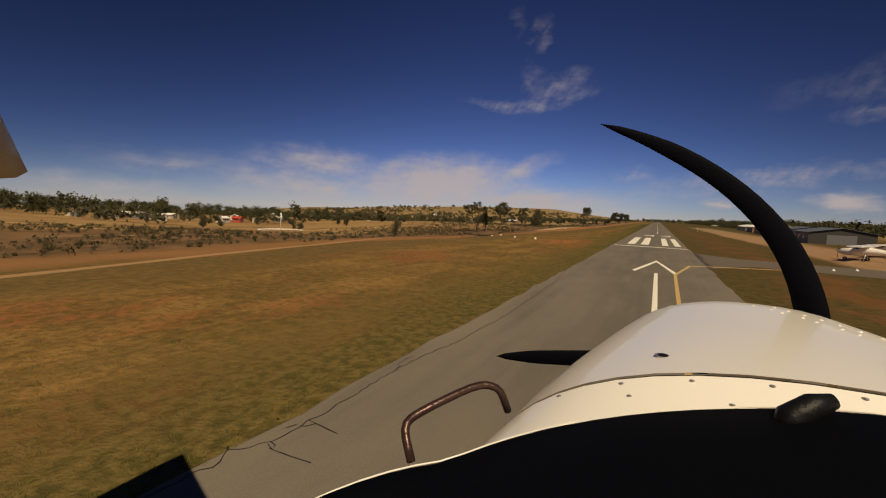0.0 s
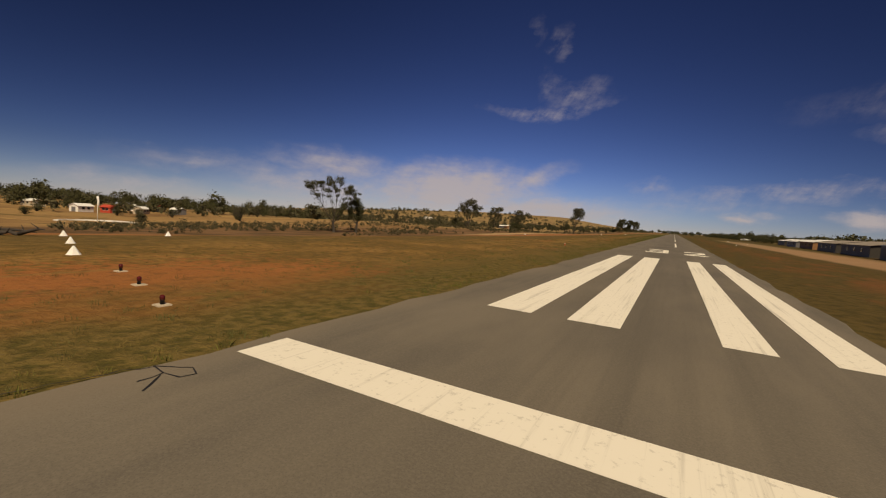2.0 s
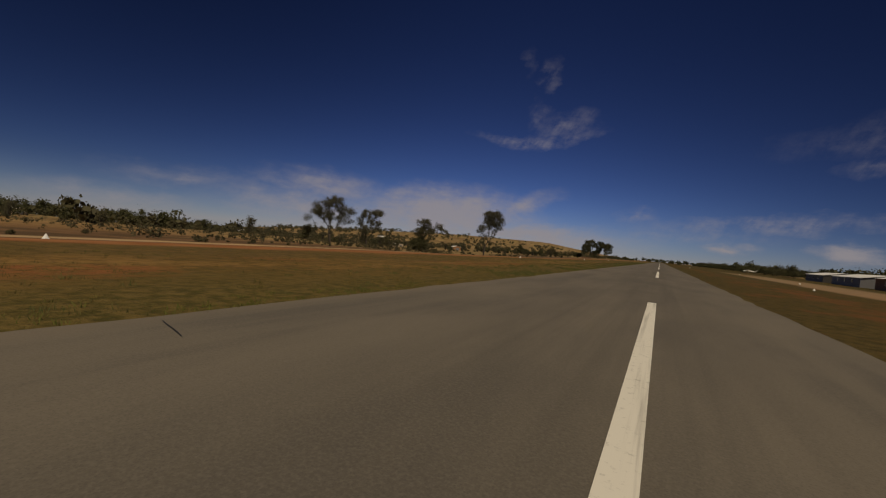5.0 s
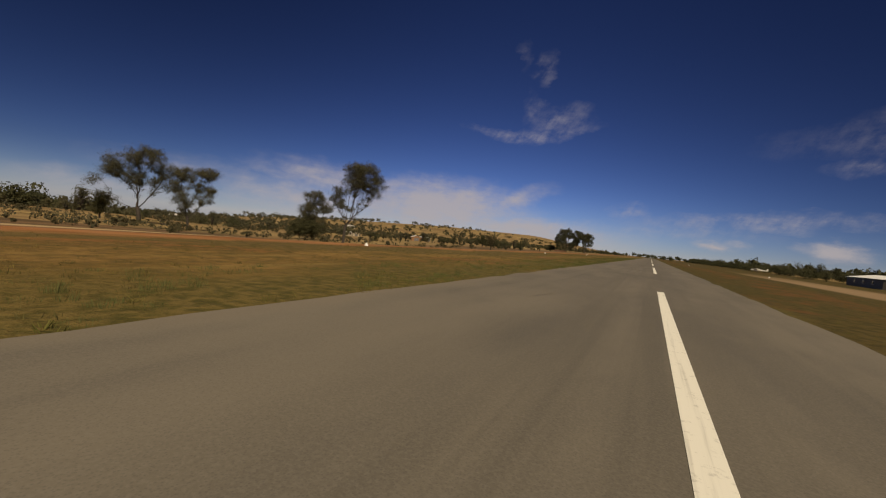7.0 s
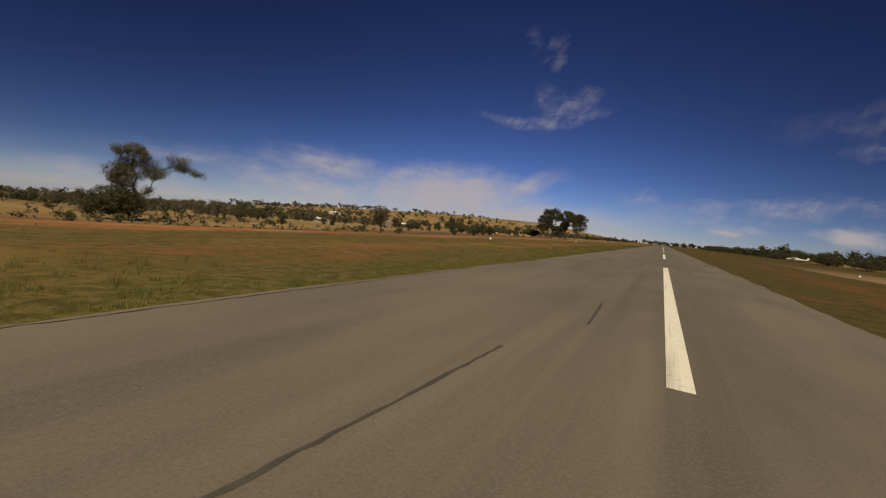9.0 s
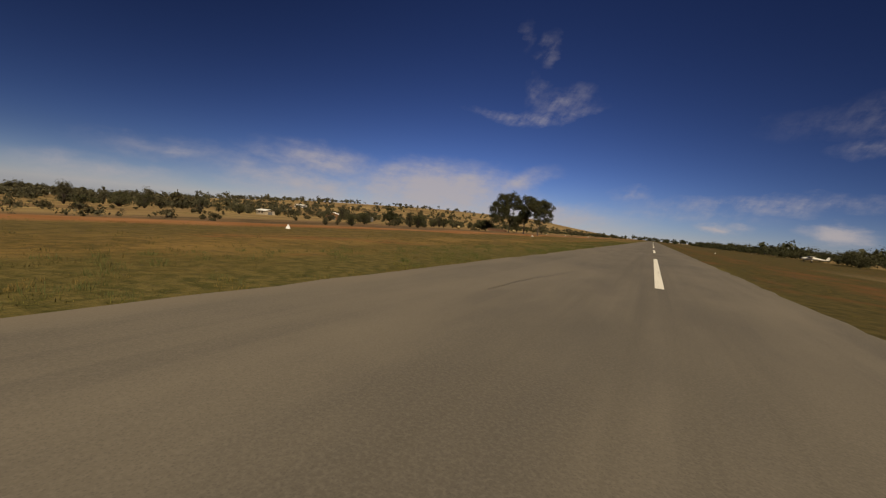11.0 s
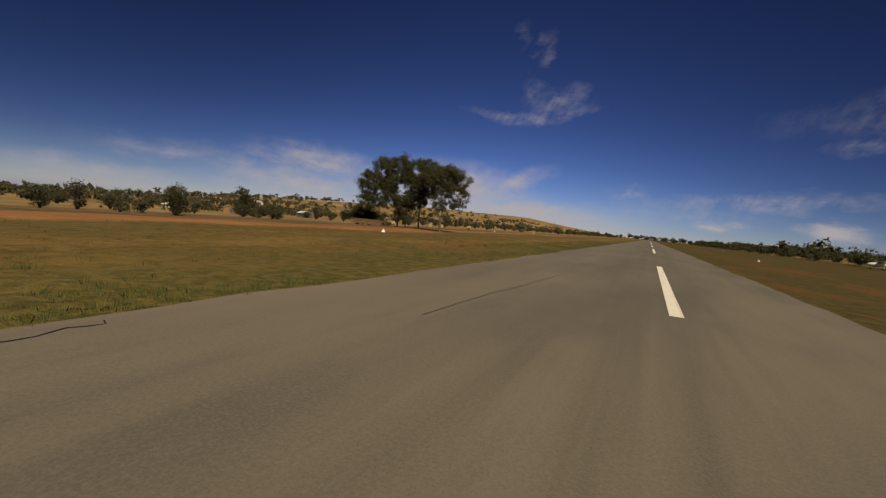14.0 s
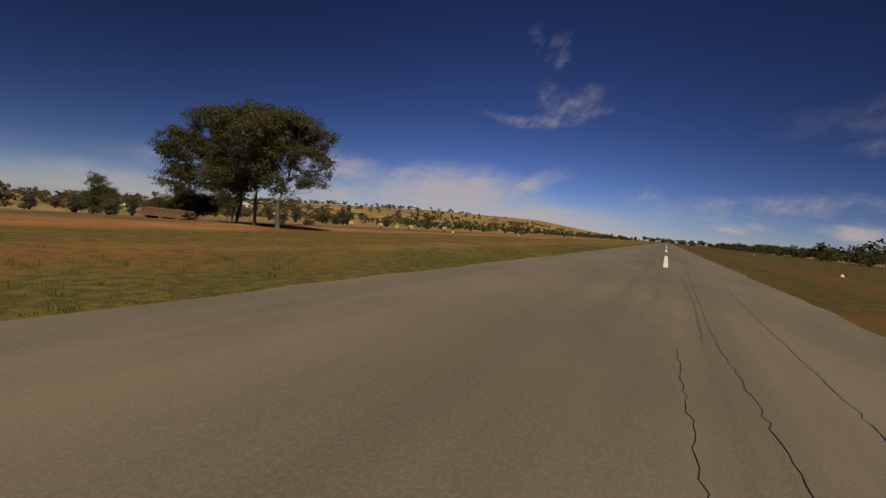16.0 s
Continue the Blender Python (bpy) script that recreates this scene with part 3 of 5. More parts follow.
for ob in (flat_shape("stem", [rect(-0.20, 0.06, 18.0, 38.5)], M_WHITE_LINE, "", ""),
           flat_shape("head", [((-1.95, 39.6), (-1.68, 38.9), (-0.05, 48.8), (-0.05, 50.9)), ((-0.05, 50.9), (-0.05, 48.8), (1.3, 38.6), (1.55, 39.4))], M_WHITE_LINE, "", "")):
    ob.parent = arrow
flat_shape("taxi_line", [((0.75, 12.0), (0.95, 12.0), (1.45, 38.5), (1.22, 38.5)), ((1.22, 38.5), (1.45, 38.5), (3.0, 47.2), (2.8, 47.7)), ((2.8, 47.7), (3.0, 47.2), (14.0, 52.2), (14.0, 52.6))],
           M_YELLOW_LINE, "faded yellow taxi guide line curving off", "road marking", z=PAINT + 0.004)
for y0, y1 in ((152.5, 181), (210, 238), (263, 291.5), (312, 338), (358, 377), (405, 430), (451, 476), (497, 522), (543, 568), (590, 615), (636, 661), (683, 708), (730, 755)):
    flat_shape("centreline_dash", [rect(-0.15, 0.15, y0, y1)], M_WHITE_LINE, "white centreline dash on asphalt", "road marking", "runway centreline dashes")


# ---------------------------------------------------------------- vegetation
def leaf_cloud(blobs, count, size, seed, flat=0.75, sprig=11, broad=0.58, loose_by=0.11, shag=0.45):
    """Leaves in small sprigs scattered through ellipsoid clumps (x, y, z, radius, height), with gaps between the sprigs."""
    rs = np.random.RandomState(seed)
    vol = np.array([b[3] ** 2 * b[4] for b in blobs]) ** 0.72
    m = max(4, count // sprig)
    b = np.array(blobs, float)[rs.choice(len(blobs), m, p=vol / vol.sum())]
    d = rs.normal(size=(m, 3))
    d /= np.linalg.norm(d, axis=1)[:, None]
    lump = 0.86 + 0.20 * np.sin(d[:, 0] * 5.0 + b[:, 0] * 3 + seed) * np.cos(d[:, 1] * 4.3 + b[:, 2] * 2) + 0.14 * np.sin(d[:, 2] * 9 + b[:, 1])
    r = rs.uniform(0.0, 1.0, m) ** 0.36 * lump
    heart = b[:, :3] + d * np.stack([b[:, 3], b[:, 3], b[:, 4]], 1) * r[:, None]
    pick = rs.randint(0, m, count)
    loose = np.minimum(b[pick, 3], b[pick, 4])[:, None] * loose_by + size * 0.6
    c = heart[pick] + np.clip(rs.normal(size=(count, 3)), -1.7, 1.7) * loose * np.array([1.0, 1.0, 0.7])
    face = (c - b[pick, :3]) / np.stack([b[pick, 3], b[pick, 3], b[pick, 4]], 1) + rs.normal(size=(count, 3)) * shag
    u = np.cross(face, rs.normal(size=(count, 3)))
    u[:, 2] *= flat
    u /= np.linalg.norm(u, axis=1)[:, None] + 1e-9
    v = np.cross(face, u)
    v /= np.linalg.norm(v, axis=1)[:, None] + 1e-9
    s = size * rs.uniform(0.5, 1.3, count)[:, None]
    pts = np.stack([c - u * s, c + v * s * broad - u * s * 0.1, c + u * s, c - v * s * broad + u * s * 0.1], 1).reshape(-1, 3)
    return pts, np.arange(4 * count).reshape(-1, 4)


def quick_mesh(name, pts, quads, mat):
    me = bpy.data.meshes.new(name)
    me.vertices.add(len(pts))
    me.vertices.foreach_set("co", np.asarray(pts, np.float32).ravel())
    me.loops.add(quads.size)
    me.loops.foreach_set("vertex_index", quads.astype(np.int32).ravel())
    me.polygons.add(len(quads))
    me.polygons.foreach_set("loop_start", np.arange(0, quads.size, 4, dtype=np.int32))
    me.materials.append(mat)
    me.update(calc_edges=True)
    me.validate()
    return me


def gum_tree(x, y, turn, feet, lobes, leaves, size, seed, label, leaf=None, bark=None, girth=0.25, group="", name="gum_tree", grow=1.0, fork=0.26, clump=0.6, reach=0.72):
    """A gum grown from its crown: clumps of leaves fill the lobes (across, z, half width, half height), and each is joined by a limb
    to the wood below it. feet: the trunks' places across. turn: bearing of the deep axis. fork: height of the fork, as a share of the tree."""
    rng = random.Random(seed)
    lobes = [tuple(v * grow for v in b) for b in lobes]
    clump *= grow
    tall = max(z + h for a, z, w, h in lobes)
    tree = empty(name, x, y, terrain(x, y) - 0.05, label, "tree", group, turn=-turn)
    clumps = []
    for a, z, w, h in lobes:
        want, tries = max(3, int(1.05 * w * w * h / clump ** 3)), 0
        mine = []
        while len(mine) < want and tries < 40 * want:
            tries += 1
            d = Vector((rng.gauss(0, 1), rng.gauss(0, 1), rng.gauss(0.25, 1))).normalized() * rng.uniform(0.05, 1) ** 0.42
            p = Vector((a + d.x * w * 0.9, d.y * w * 0.85, z + d.z * h * 0.9))
            if all((p - q).length > 0.62 * clump for q in mine):
                mine.append(p)
        clumps += mine
    clumps = [p for p in clumps if p.z > 0.3 * clump]
    # wood: nodes, each with the node that it grows from
    nodes, parent, length, roots = [], [], [], []
    for fx in feet:
        fx *= grow
        lean, i0 = rng.uniform(-0.03, 0.03) * tall, len(nodes)
        for t in (-0.012, 0.02, 0.30, 0.65, 1.0):
            nodes.append(Vector((fx + lean * max(0.0, t) ** 1.5, rng.uniform(-0.02, 0.02) * t, fork * tall * t)))
            parent.append(len(nodes) - 2 if len(nodes) - 1 > i0 else -1)
            length.append(max(0.0, fork * tall * t))
        roots.append(i0)
    wood, tips = len(nodes), []
    heart = Vector((sum(feet) / len(feet) * grow, 0, fork * tall))
    for p in sorted(clumps, key=lambda q: (q - heart).length):
        best = min((i for i in range(len(nodes)) if nodes[i].z > 0.12 * fork * tall), key=lambda i: (nodes[i] - p).length + reach * length[i] + 0.25 * (i < wood - 1) * tall + 1.2 * max(0.0, nodes[i].z - p.z + 0.2))
        a, span = nodes[best], (p - nodes[best]).length
        n = max(2, int(span / (0.9 * grow)))
        bow, last = Vector((rng.uniform(-.07, .07), rng.uniform(-.07, .07), rng.uniform(-.10, .04))) * span, best
        for k in range(1, n + 1):
            t = k / n
            nodes.append(a.lerp(p, t) + bow * 4 * t * (1 - t) + Vector((rng.uniform(-.03, .03), rng.uniform(-.03, .03), 0)) * span * (t < 1))
            parent.append(last)
            length.append(length[last] + span / n)
            last = len(nodes) - 1
        tips.append(last)
    load = [0.0] * len(nodes)
    for i in tips:
        load[i] += 1.0
    for i in range(len(nodes) - 1, -1, -1):
        if parent[i] >= 0:
            load[parent[i]] += load[i]
    most = max(load)
    width = [max(0.011 * grow, girth * (load[i] / most) ** 0.58 * (1.0 if i < wood else 0.62)) for i in range(len(nodes))]
    for i in roots:
        width[i], width[i + 1] = width[i] * 1.5, width[i + 1] * 1.15
    heavy = {}
    for i, q in enumerate(parent):
        if q >= 0 and (q not in heavy or load[i] > load[heavy[q]]):
            heavy[q] = i
    verts, faces = [], []
    for i, q in enumerate(parent):
        if q >= 0 and heavy[q] == i:
            continue
        chain = [i] if q < 0 else [q, i]
        while chain[-1] in heavy:
            chain.append(heavy[chain[-1]])
        if len(chain) < 2:
            continue
        radii = [width[k] for k in chain]
        if q >= 0:
            radii[0] = min(radii[0], radii[1] * 1.3)
        radii[-1] *= 0.4
        tube([nodes[k] for k in chain], radii, 8 if radii[0] > 0.08 else 5, verts, faces)
    part("trunk", mesh_of("trunk", verts, faces, bark or M_BARK, True), None, tree)
    blobs = []
    for p, i in zip(sorted(clumps, key=lambda q: (q - heart).length), tips):
        r = clump * rng.uniform(0.75, 1.45)
        blobs.append((p.x, p.y, p.z + 0.1 * r, r, r * rng.uniform(0.65, 0.9)))
        back = parent[i]
        for k in range(2):
            if back >= 0 and nodes[back].z > fork * tall * 1.25 and rng.random() < 0.5:
                c = nodes[back]
                blobs.append((c.x, c.y, c.z, 0.55 * r, 0.5 * r))
            back = parent[back] if back >= 0 else -1
    airy = leaf is M_LEAF_GREY
    pts, quads = leaf_cloud(blobs, leaves, size, seed, 0.9, 7, 0.42 if airy else 0.5, 0.36 if airy else 0.24)
    part("crown", quick_mesh("crown", pts, quads, leaf or M_LEAF), None, tree)
    return tree


def bearing(x, y, ty):
    """Bearing from the runway at ty to a place, in degrees to the right of ahead."""
    return math.degrees(math.atan2(x, y - ty))


def lumps(cx, cz, w, h, n, seed, r=0.42):
    """n clumps within an upright oval, w and h its half sizes."""
    rng = random.Random(seed)
    out = []
    for i in range(n):
        a, q = rng.uniform(0, 2 * math.pi), math.sqrt(rng.uniform(0.05, 1))
        out.append((cx + w * (1 - r) * q * math.cos(a), rng.uniform(-.6, .6) * w * (1 - r), cz + h * (1 - r) * q * math.sin(a), w * r * rng.uniform(.7, 1.25), h * r * rng.uniform(.7, 1.2)))
    return out


# the dense stand of gums beside the runway
gum_tree(-25.2, 396.1, bearing(-25.2, 396.1, 371), [0],
         [(0.5, 7.3, 2.0, 1.45), (2.4, 6.6, 1.25, 1.4), (0.9, 5.5, 1.7, 1.2), (2.9, 4.7, .95, 1.3), (1.8, 3.6, 1.2, .8), (-0.3, 3.3, .9, 1.0), (3.1, 3.6, .8, .8), (1.1, 1.6, .6, .7), (-1.6, 6.9, 1.9, 1.7), (-1.2, 4.9, 1.1, 1.1)],
         44000, 0.076, 11, "tall green gum tree with an open forked trunk", M_LEAF, M_BARK, 0.15, "gums in the dense stand", grow=1.0, fork=0.2, clump=0.52, reach=0.85)
gum_tree(-29.2, 396.8, bearing(-29.2, 396.8, 371), [0, 0.35],
         [(0.3, 8.4, 1.9, 1.2), (-0.1, 6.3, 1.9, 1.5), (2.0, 7.4, 1.7, 1.6), (-1.9, 7.2, 1.3, 1.5), (0.9, 4.3, 1.0, 1.2), (-0.7, 4.2, 1.0, 1.2), (0.2, 3.6, 1.3, .9), (-1.4, 3.4, 1.0, 1.0), (-0.2, 4.8, 1.7, 1.3)],
         38000, 0.080, 22, "tall dark green gum tree amid a dense stand", M_LEAF, M_BARK, 0.13, "gums in the dense stand", grow=1.0, fork=0.22, clump=0.56, reach=0.85)
gum_tree(-34.2, 397.6, bearing(-34.2, 397.6, 371), [0, 0.55, 1.35],
         [(1.3, 9.0, 2.1, 1.4), (-1.2, 8.4, 1.6, 1.6), (2.6, 7.2, 1.5, 1.5), (0.5, 6.8, 1.9, 1.6), (-2.4, 6.2, 1.5, 1.7), (-3.6, 5.1, 1.1, 1.5), (-2.4, 3.8, 1.4, 1.2), (0.4, 4.6, 1.3, 1.2), (-1.0, 3.6, 1.2, 1.0), (-3.4, 3.2, 1.5, 1.3), (0.9, 3.4, 1.1, 1.0), (-4.0, 6.4, 1.2, 1.3), (-0.8, 5.2, 1.8, 1.4)],
         54000, 0.085, 23, "broad green gum tree with several pale trunks", M_LEAF, M_BARK, 0.12, "gums in the dense stand", grow=0.99, fork=0.18, clump=0.6, reach=0.85)
gum_tree(-39.8, 398.4, bearing(-39.8, 398.4, 371), [0, 0.5], [(0.2, 1.7, 2.0, 1.2), (-1.6, 1.3, 1.3, 1.0), (1.9, 1.2, 1.0, .9)], 15000, 0.075, 24,
         "dark bushy thicket at the foot of the gums", M_LEAF, M_BARK_DARK, 0.10, name="thicket", fork=0.2, clump=0.5)
gum_tree(-30.8, 395.9, bearing(-30.8, 395.9, 371), [0, 0.4], [(0.0, 2.5, 1.5, 1.6), (-0.9, 3.4, 1.3, 1.2), (0.8, 3.6, 1.1, 1.0)], 12000, 0.075, 25,
         "young green gum under taller trees", M_LEAF, M_BARK, 0.08, "gums in the dense stand", fork=0.12, clump=0.5)
# lone open gum with several fine limbs
gum_tree(-39.6, 261.8, bearing(-39.6, 261.8, 234), [0],
         [(2.3, 10.5, 3.1, 2.1), (0.6, 10.9, 1.6, 1.5), (-1.5, 7.4, 1.5, 1.2), (3.9, 8.4, 1.5, 1.1), (0.7, 8.0, .8, .8), (2.6, 6.6, .9, .7), (-0.3, 8.9, .9, .9), (4.7, 9.6, 1.3, 1.4), (1.6, 9.0, 1.8, 1.1), (-1.9, 6.6, 1.1, .8), (3.9, 7.4, 1.2, .8), (1.4, 7.2, .9, .7)],
         40000, 0.072, 12, "tall lone gum tree with an open airy crown", M_LEAF_GREY, M_BARK_DARK, 0.20, grow=0.95, fork=0.22, clump=0.55, reach=0.95)
# leaning gum with a thick skirt
gum_tree(-76.5, 293.0, bearing(-76.5, 293.0, 250), [0, 0.9],
         [(0.3, 10.4, 2.9, 2.0), (-0.4, 7.2, 2.8, 2.2), (3.4, 8.0, 2.0, 2.0), (7.2, 10.0, 1.7, 1.2), (9.8, 8.4, 1.3, .8), (8.4, 9.0, 1.1, .7), (1.2, 5.0, 2.4, 1.4)],
         34000, 0.105, 13, "spreading gum tree with one long leaning limb", M_LEAF_GREY, M_BARK_DARK, 0.26, fork=0.12, clump=0.8, reach=0.5)
gum_tree(-77.0, 291.8, bearing(-77.0, 291.8, 250), [-0.5, 0.6], [(0.2, 3.0, 3.8, 2.6), (-2.3, 1.8, 2.2, 1.6), (2.8, 1.8, 2.0, 1.4)], 26000, 0.11, 43,
         "dark bushy undergrowth about a gum's foot", M_LEAF, M_BARK_DARK, 0.12, name="thicket", fork=0.1, clump=0.7)
# gum with tufted limbs, half bare
gum_tree(-52.3, 125.8, bearing(-52.3, 125.8, 85), [0],
         [(-4.1, 7.7, 1.2, .9), (-2.6, 8.1, 1.1, .9), (-0.9, 8.8, 1.1, .9), (0.9, 9.0, 1.0, .7), (2.3, 7.5, 1.3, .9), (3.6, 6.7, 1.0, .7), (-1.4, 7.0, .6, .5), (0.3, 7.6, .6, .5), (1.3, 4.3, .9, 1.1), (0.5, 3.4, .9, .8)],
         24000, 0.068, 14, "half-bare gum tree with tufts of leaves on long limbs", M_LEAF, M_BARK_DARK, 0.24, grow=1.0, fork=0.16, clump=0.5, reach=1.0)
gum_tree(-51.6, 130.2, bearing(-51.6, 130.2, 90), [0, 0.4], [(0.3, 5.0, 1.5, 1.3), (1.3, 4.0, 1.1, 1.0), (-0.7, 4.2, 1.1, 1.0), (0.3, 2.9, 1.3, .8)], 14000, 0.080, 44,
         "dark round-headed tree behind a half-bare gum", M_LEAF, M_BARK_DARK, 0.2, fork=0.25, clump=0.6)
# the group of gums by the strip
gum_tree(-91.5, 262.0, bearing(-91.5, 262.0, 205), [-0.3, 0.4],
         [(0.6, 12.4, 4.0, 2.5), (-4.5, 10.6, 2.8, 2.1), (5.0, 10.4, 2.8, 2.1), (-1.4, 8.8, 3.2, 1.7), (3.0, 8.2, 2.5, 1.5), (-6.4, 7.4, 1.7, 1.5), (-5.0, 4.6, 1.5, 1.8), (6.6, 7.8, 1.3, 1.0)],
         42000, 0.11, 15, "broad gum tree with drooping grey-green crown", M_LEAF_GREY, M_BARK_DARK, 0.34, fork=0.2, clump=0.95)
gum_tree(-78.0, 264.5, bearing(-78.0, 264.5, 205), [0, -0.7],
         [(-1.6, 9.7, 1.8, 1.8), (1.8, 10.4, 2.1, 1.8), (-2.2, 6.0, 1.5, 1.9), (0.4, 7.0, 1.5, 1.7), (2.6, 7.4, 1.4, 1.3), (-1.2, 3.6, 1.3, 1.6), (1.4, 5.2, 1.3, 1.1), (-2.6, 7.8, 1.2, 1.2)],
         28000, 0.10, 16, "narrow gum tree with patchy crown", M_LEAF_GREY, M_BARK_DARK, 0.22, fork=0.18, clump=0.8)
gum_tree(-97.5, 258.5, bearing(-97.5, 258.5, 205), [0], [(0, 3.6, 1.5, 1.9), (-0.6, 2.2, 1.3, 1.1)], 9000, 0.10, 45, "small dark tree beside a broad gum", M_LEAF, M_BARK_DARK, 0.16, name="small_tree", fork=0.15, clump=0.6)
gum_tree(-31.2, 299.7, bearing(-31.2, 299.7, 257), [0], [(-0.1, 2.3, 1.5, 1.0)], 5000, 0.06, 18, "small round tree beside the airstrip", M_SCRUB, M_BARK_DARK, 0.09, name="small_tree", clump=0.4)
gum_tree(-74.1, 405.6, bearing(-74.1, 405.6, 350), [0], [(-0.4, 4.4, 1.6, 1.5), (0, 2.8, 2.4, 1.6)], 9000, 0.11, 19, "dark bushy tree on dry pasture", M_LEAF, M_BARK_DARK, 0.2, name="small_tree", fork=0.15, clump=0.6)


# ---------------------------------------------------------------- copies of shrubs and trees
def plant(name, verts_blobs, leaves, size, seed, label, leaf, bark, girth, height, category):
    """One small plant at the origin, far below ground until copied; returns the thing."""
    rng = random.Random(seed)
    thing = new(name)
    tagged(thing, label, category)
    verts, faces = [], []
    for b in verts_blobs:
        tube([(0, 0, -0.1), (b[0] * 0.3 + rng.uniform(-.05, .05) * height, b[1] * 0.3, b[2] * 0.55), (b[0], b[1], b[2])], [girth, girth * 0.6, girth * 0.15], 5, verts, faces)
    part("stem", mesh_of("stem", verts, faces, bark, True), None, thing)
    pts, quads = leaf_cloud(verts_blobs, leaves, size, seed, 1.0, 6, 0.62, 0.32, 1.0)
    part("foliage", quick_mesh("foliage", pts, quads, leaf), None, thing)
    return thing


def scatter(makers, places, group):
    """The first of each maker is moved to its place, all others are copies."""
    rng = random.Random(len(places))
    used = {}
    for i, (x, y, s) in enumerate(places):
        k = i % len(makers)
        m = pose(x, y, terrain(x, y) - 0.03, 0, 0, rng.uniform(0, 360))
        if k not in used:
            used[k] = makers[k]()
            used[k].matrix_basis = m
            used[k].scale = (s, s, s * rng.uniform(.85, 1.1))
            tagged(used[k], group=group)
        else:
            ob = copy_thing(used[k], m)
            ob.scale = (s, s, s * rng.uniform(.8, 1.15))


def bush(k):
    return lambda: plant("saltbush", lumps(0, 0.36, 0.62, 0.42, 9, 30 + k, .42), 400, 0.068, 40 + k, "low grey-green saltbush on bare earth", M_SCRUB, M_BARK_DARK, 0.03, 0.8, "bush")


def mid_tree(k):
    w, h = ((2.2, 1.8), (1.7, 2.4), (2.8, 1.7), (1.4, 1.5))[k]
    return lambda: plant("paddock_tree", lumps(0, h * 1.05, w, h, 20, 60 + k, .38) + lumps(0, h * 0.5, w * 0.9, h * 0.45, 9, 65 + k, .45), 1900, 0.11, 70 + k, "dark bushy gum tree on dry paddock", M_LEAF_GREY if k % 2 else M_LEAF, M_BARK_DARK, 0.14, 4.0, "tree")


def spread(seed, n, x0, x1, y0, y1, s0, s1, keep=None):
    rng = random.Random(seed)
    out = []
    while len(out) < n:
        x, y = rng.uniform(x0, x1), rng.uniform(y0, y1)
        if keep and not keep(x, y):
            continue
        out.append((x, y, rng.uniform(s0, s1)))
    return out


def scrubland(x, y):
    if -x < min(41.0, 31.5 + 0.19 * y) or abs(y - 62 + 0.41 * x) < 5 or (x < -60 and abs(y - 8 + 0.80 * x) < 9):
        return False
    return noise.noise(Vector((x / 14.0, y / 24.0, 3.0))) > -0.12


bushes = spread(1, 170, -84, -35, 6, 130, 0.4, 1.0, scrubland) + spread(2, 70, -66, -37, 130, 300, 0.4, 1.0, scrubland) + spread(3, 60, -120, -45, 250, 430, 0.7, 2.0, scrubland)
scatter([bush(k) for k in range(5)], bushes, "saltbush scrub beside the airstrip")
trees = (spread(5, 34, -230, -140, 90, 340, 0.9, 1.6) + spread(6, 34, -170, -75, 425, 640, 0.8, 1.5) + spread(7, 16, -200, -120, 330, 430, 1.0, 1.7)
         + [(-36.4, 340.4, 0.5), (-44.5, 347, 0.35), (-48.2, 354.4, 0.5), (-41.0, 340.4, 0.4), (-54.6, 367, 0.7), (-57.0, 371, 0.8), (-67.4, 400, 0.95), (-38.9, 272, 0.35), (-83, 330, 0.8), (-87.5, 353, 0.9),
            (-80, 385, 0.9), (-81.3, 400, 0.8), (-46.4, 375.2, 0.9), (-49.5, 377, 0.8), (-61, 401, 0.8), (-58.5, 400, 0.7), (-63.9, 405, 0.7), (-50.6, 75.8, 0.8), (-104, 489, 1.2)])
scatter([mid_tree(k) for k in range(4)], trees, "trees on the dry paddocks")


def far_woods(name, places, label, leaf, seed, leaves=26, size=0.3):
    """Distant trees: too many and too far to tell apart."""
    rs = np.random.RandomState(seed)
    all_pts, all_quads, n = [], [], 0
    for x, y, s in places:
        z = terrain(x, y)
        w, h = s * rs.uniform(1.5, 2.8), s * rs.uniform(1.2, 2.0)
        blobs = [(x + rs.uniform(-.5, .5) * w, y + rs.uniform(-.5, .5) * w, z + h * rs.uniform(.45, 1.5), w * 0.6, h * 0.6) for _ in range(5)]
        pts, quads = leaf_cloud(blobs, leaves, size * s * 0.8, rs.randint(1 << 30), 1.0, 3, 0.8, 0.16, 1.3)
        heart, more = leaf_cloud([(b[0], b[1], b[2], b[3] * 0.66, b[4] * 0.66) for b in blobs], max(10, leaves // 3), size * s * 1.5, rs.randint(1 << 30), 1.0, 1, 0.9)
        for group, faces in ((pts, quads), (heart, more)):
            all_pts.append(group)
            all_quads.append(faces + n)
            n += len(group)
    ob = new(name, quick_mesh(name, np.concatenate(all_pts), np.concatenate(all_quads), leaf))
    tagged(ob, label, "trees", kind="stuff")


def copse(x, y):
    return noise.noise(Vector((x / 32.0, y / 32.0, 2.0))) > -0.25


def wooded(x, y):
    return noise.noise(Vector((x / 70.0, y / 110.0, 9.0))) > -0.08


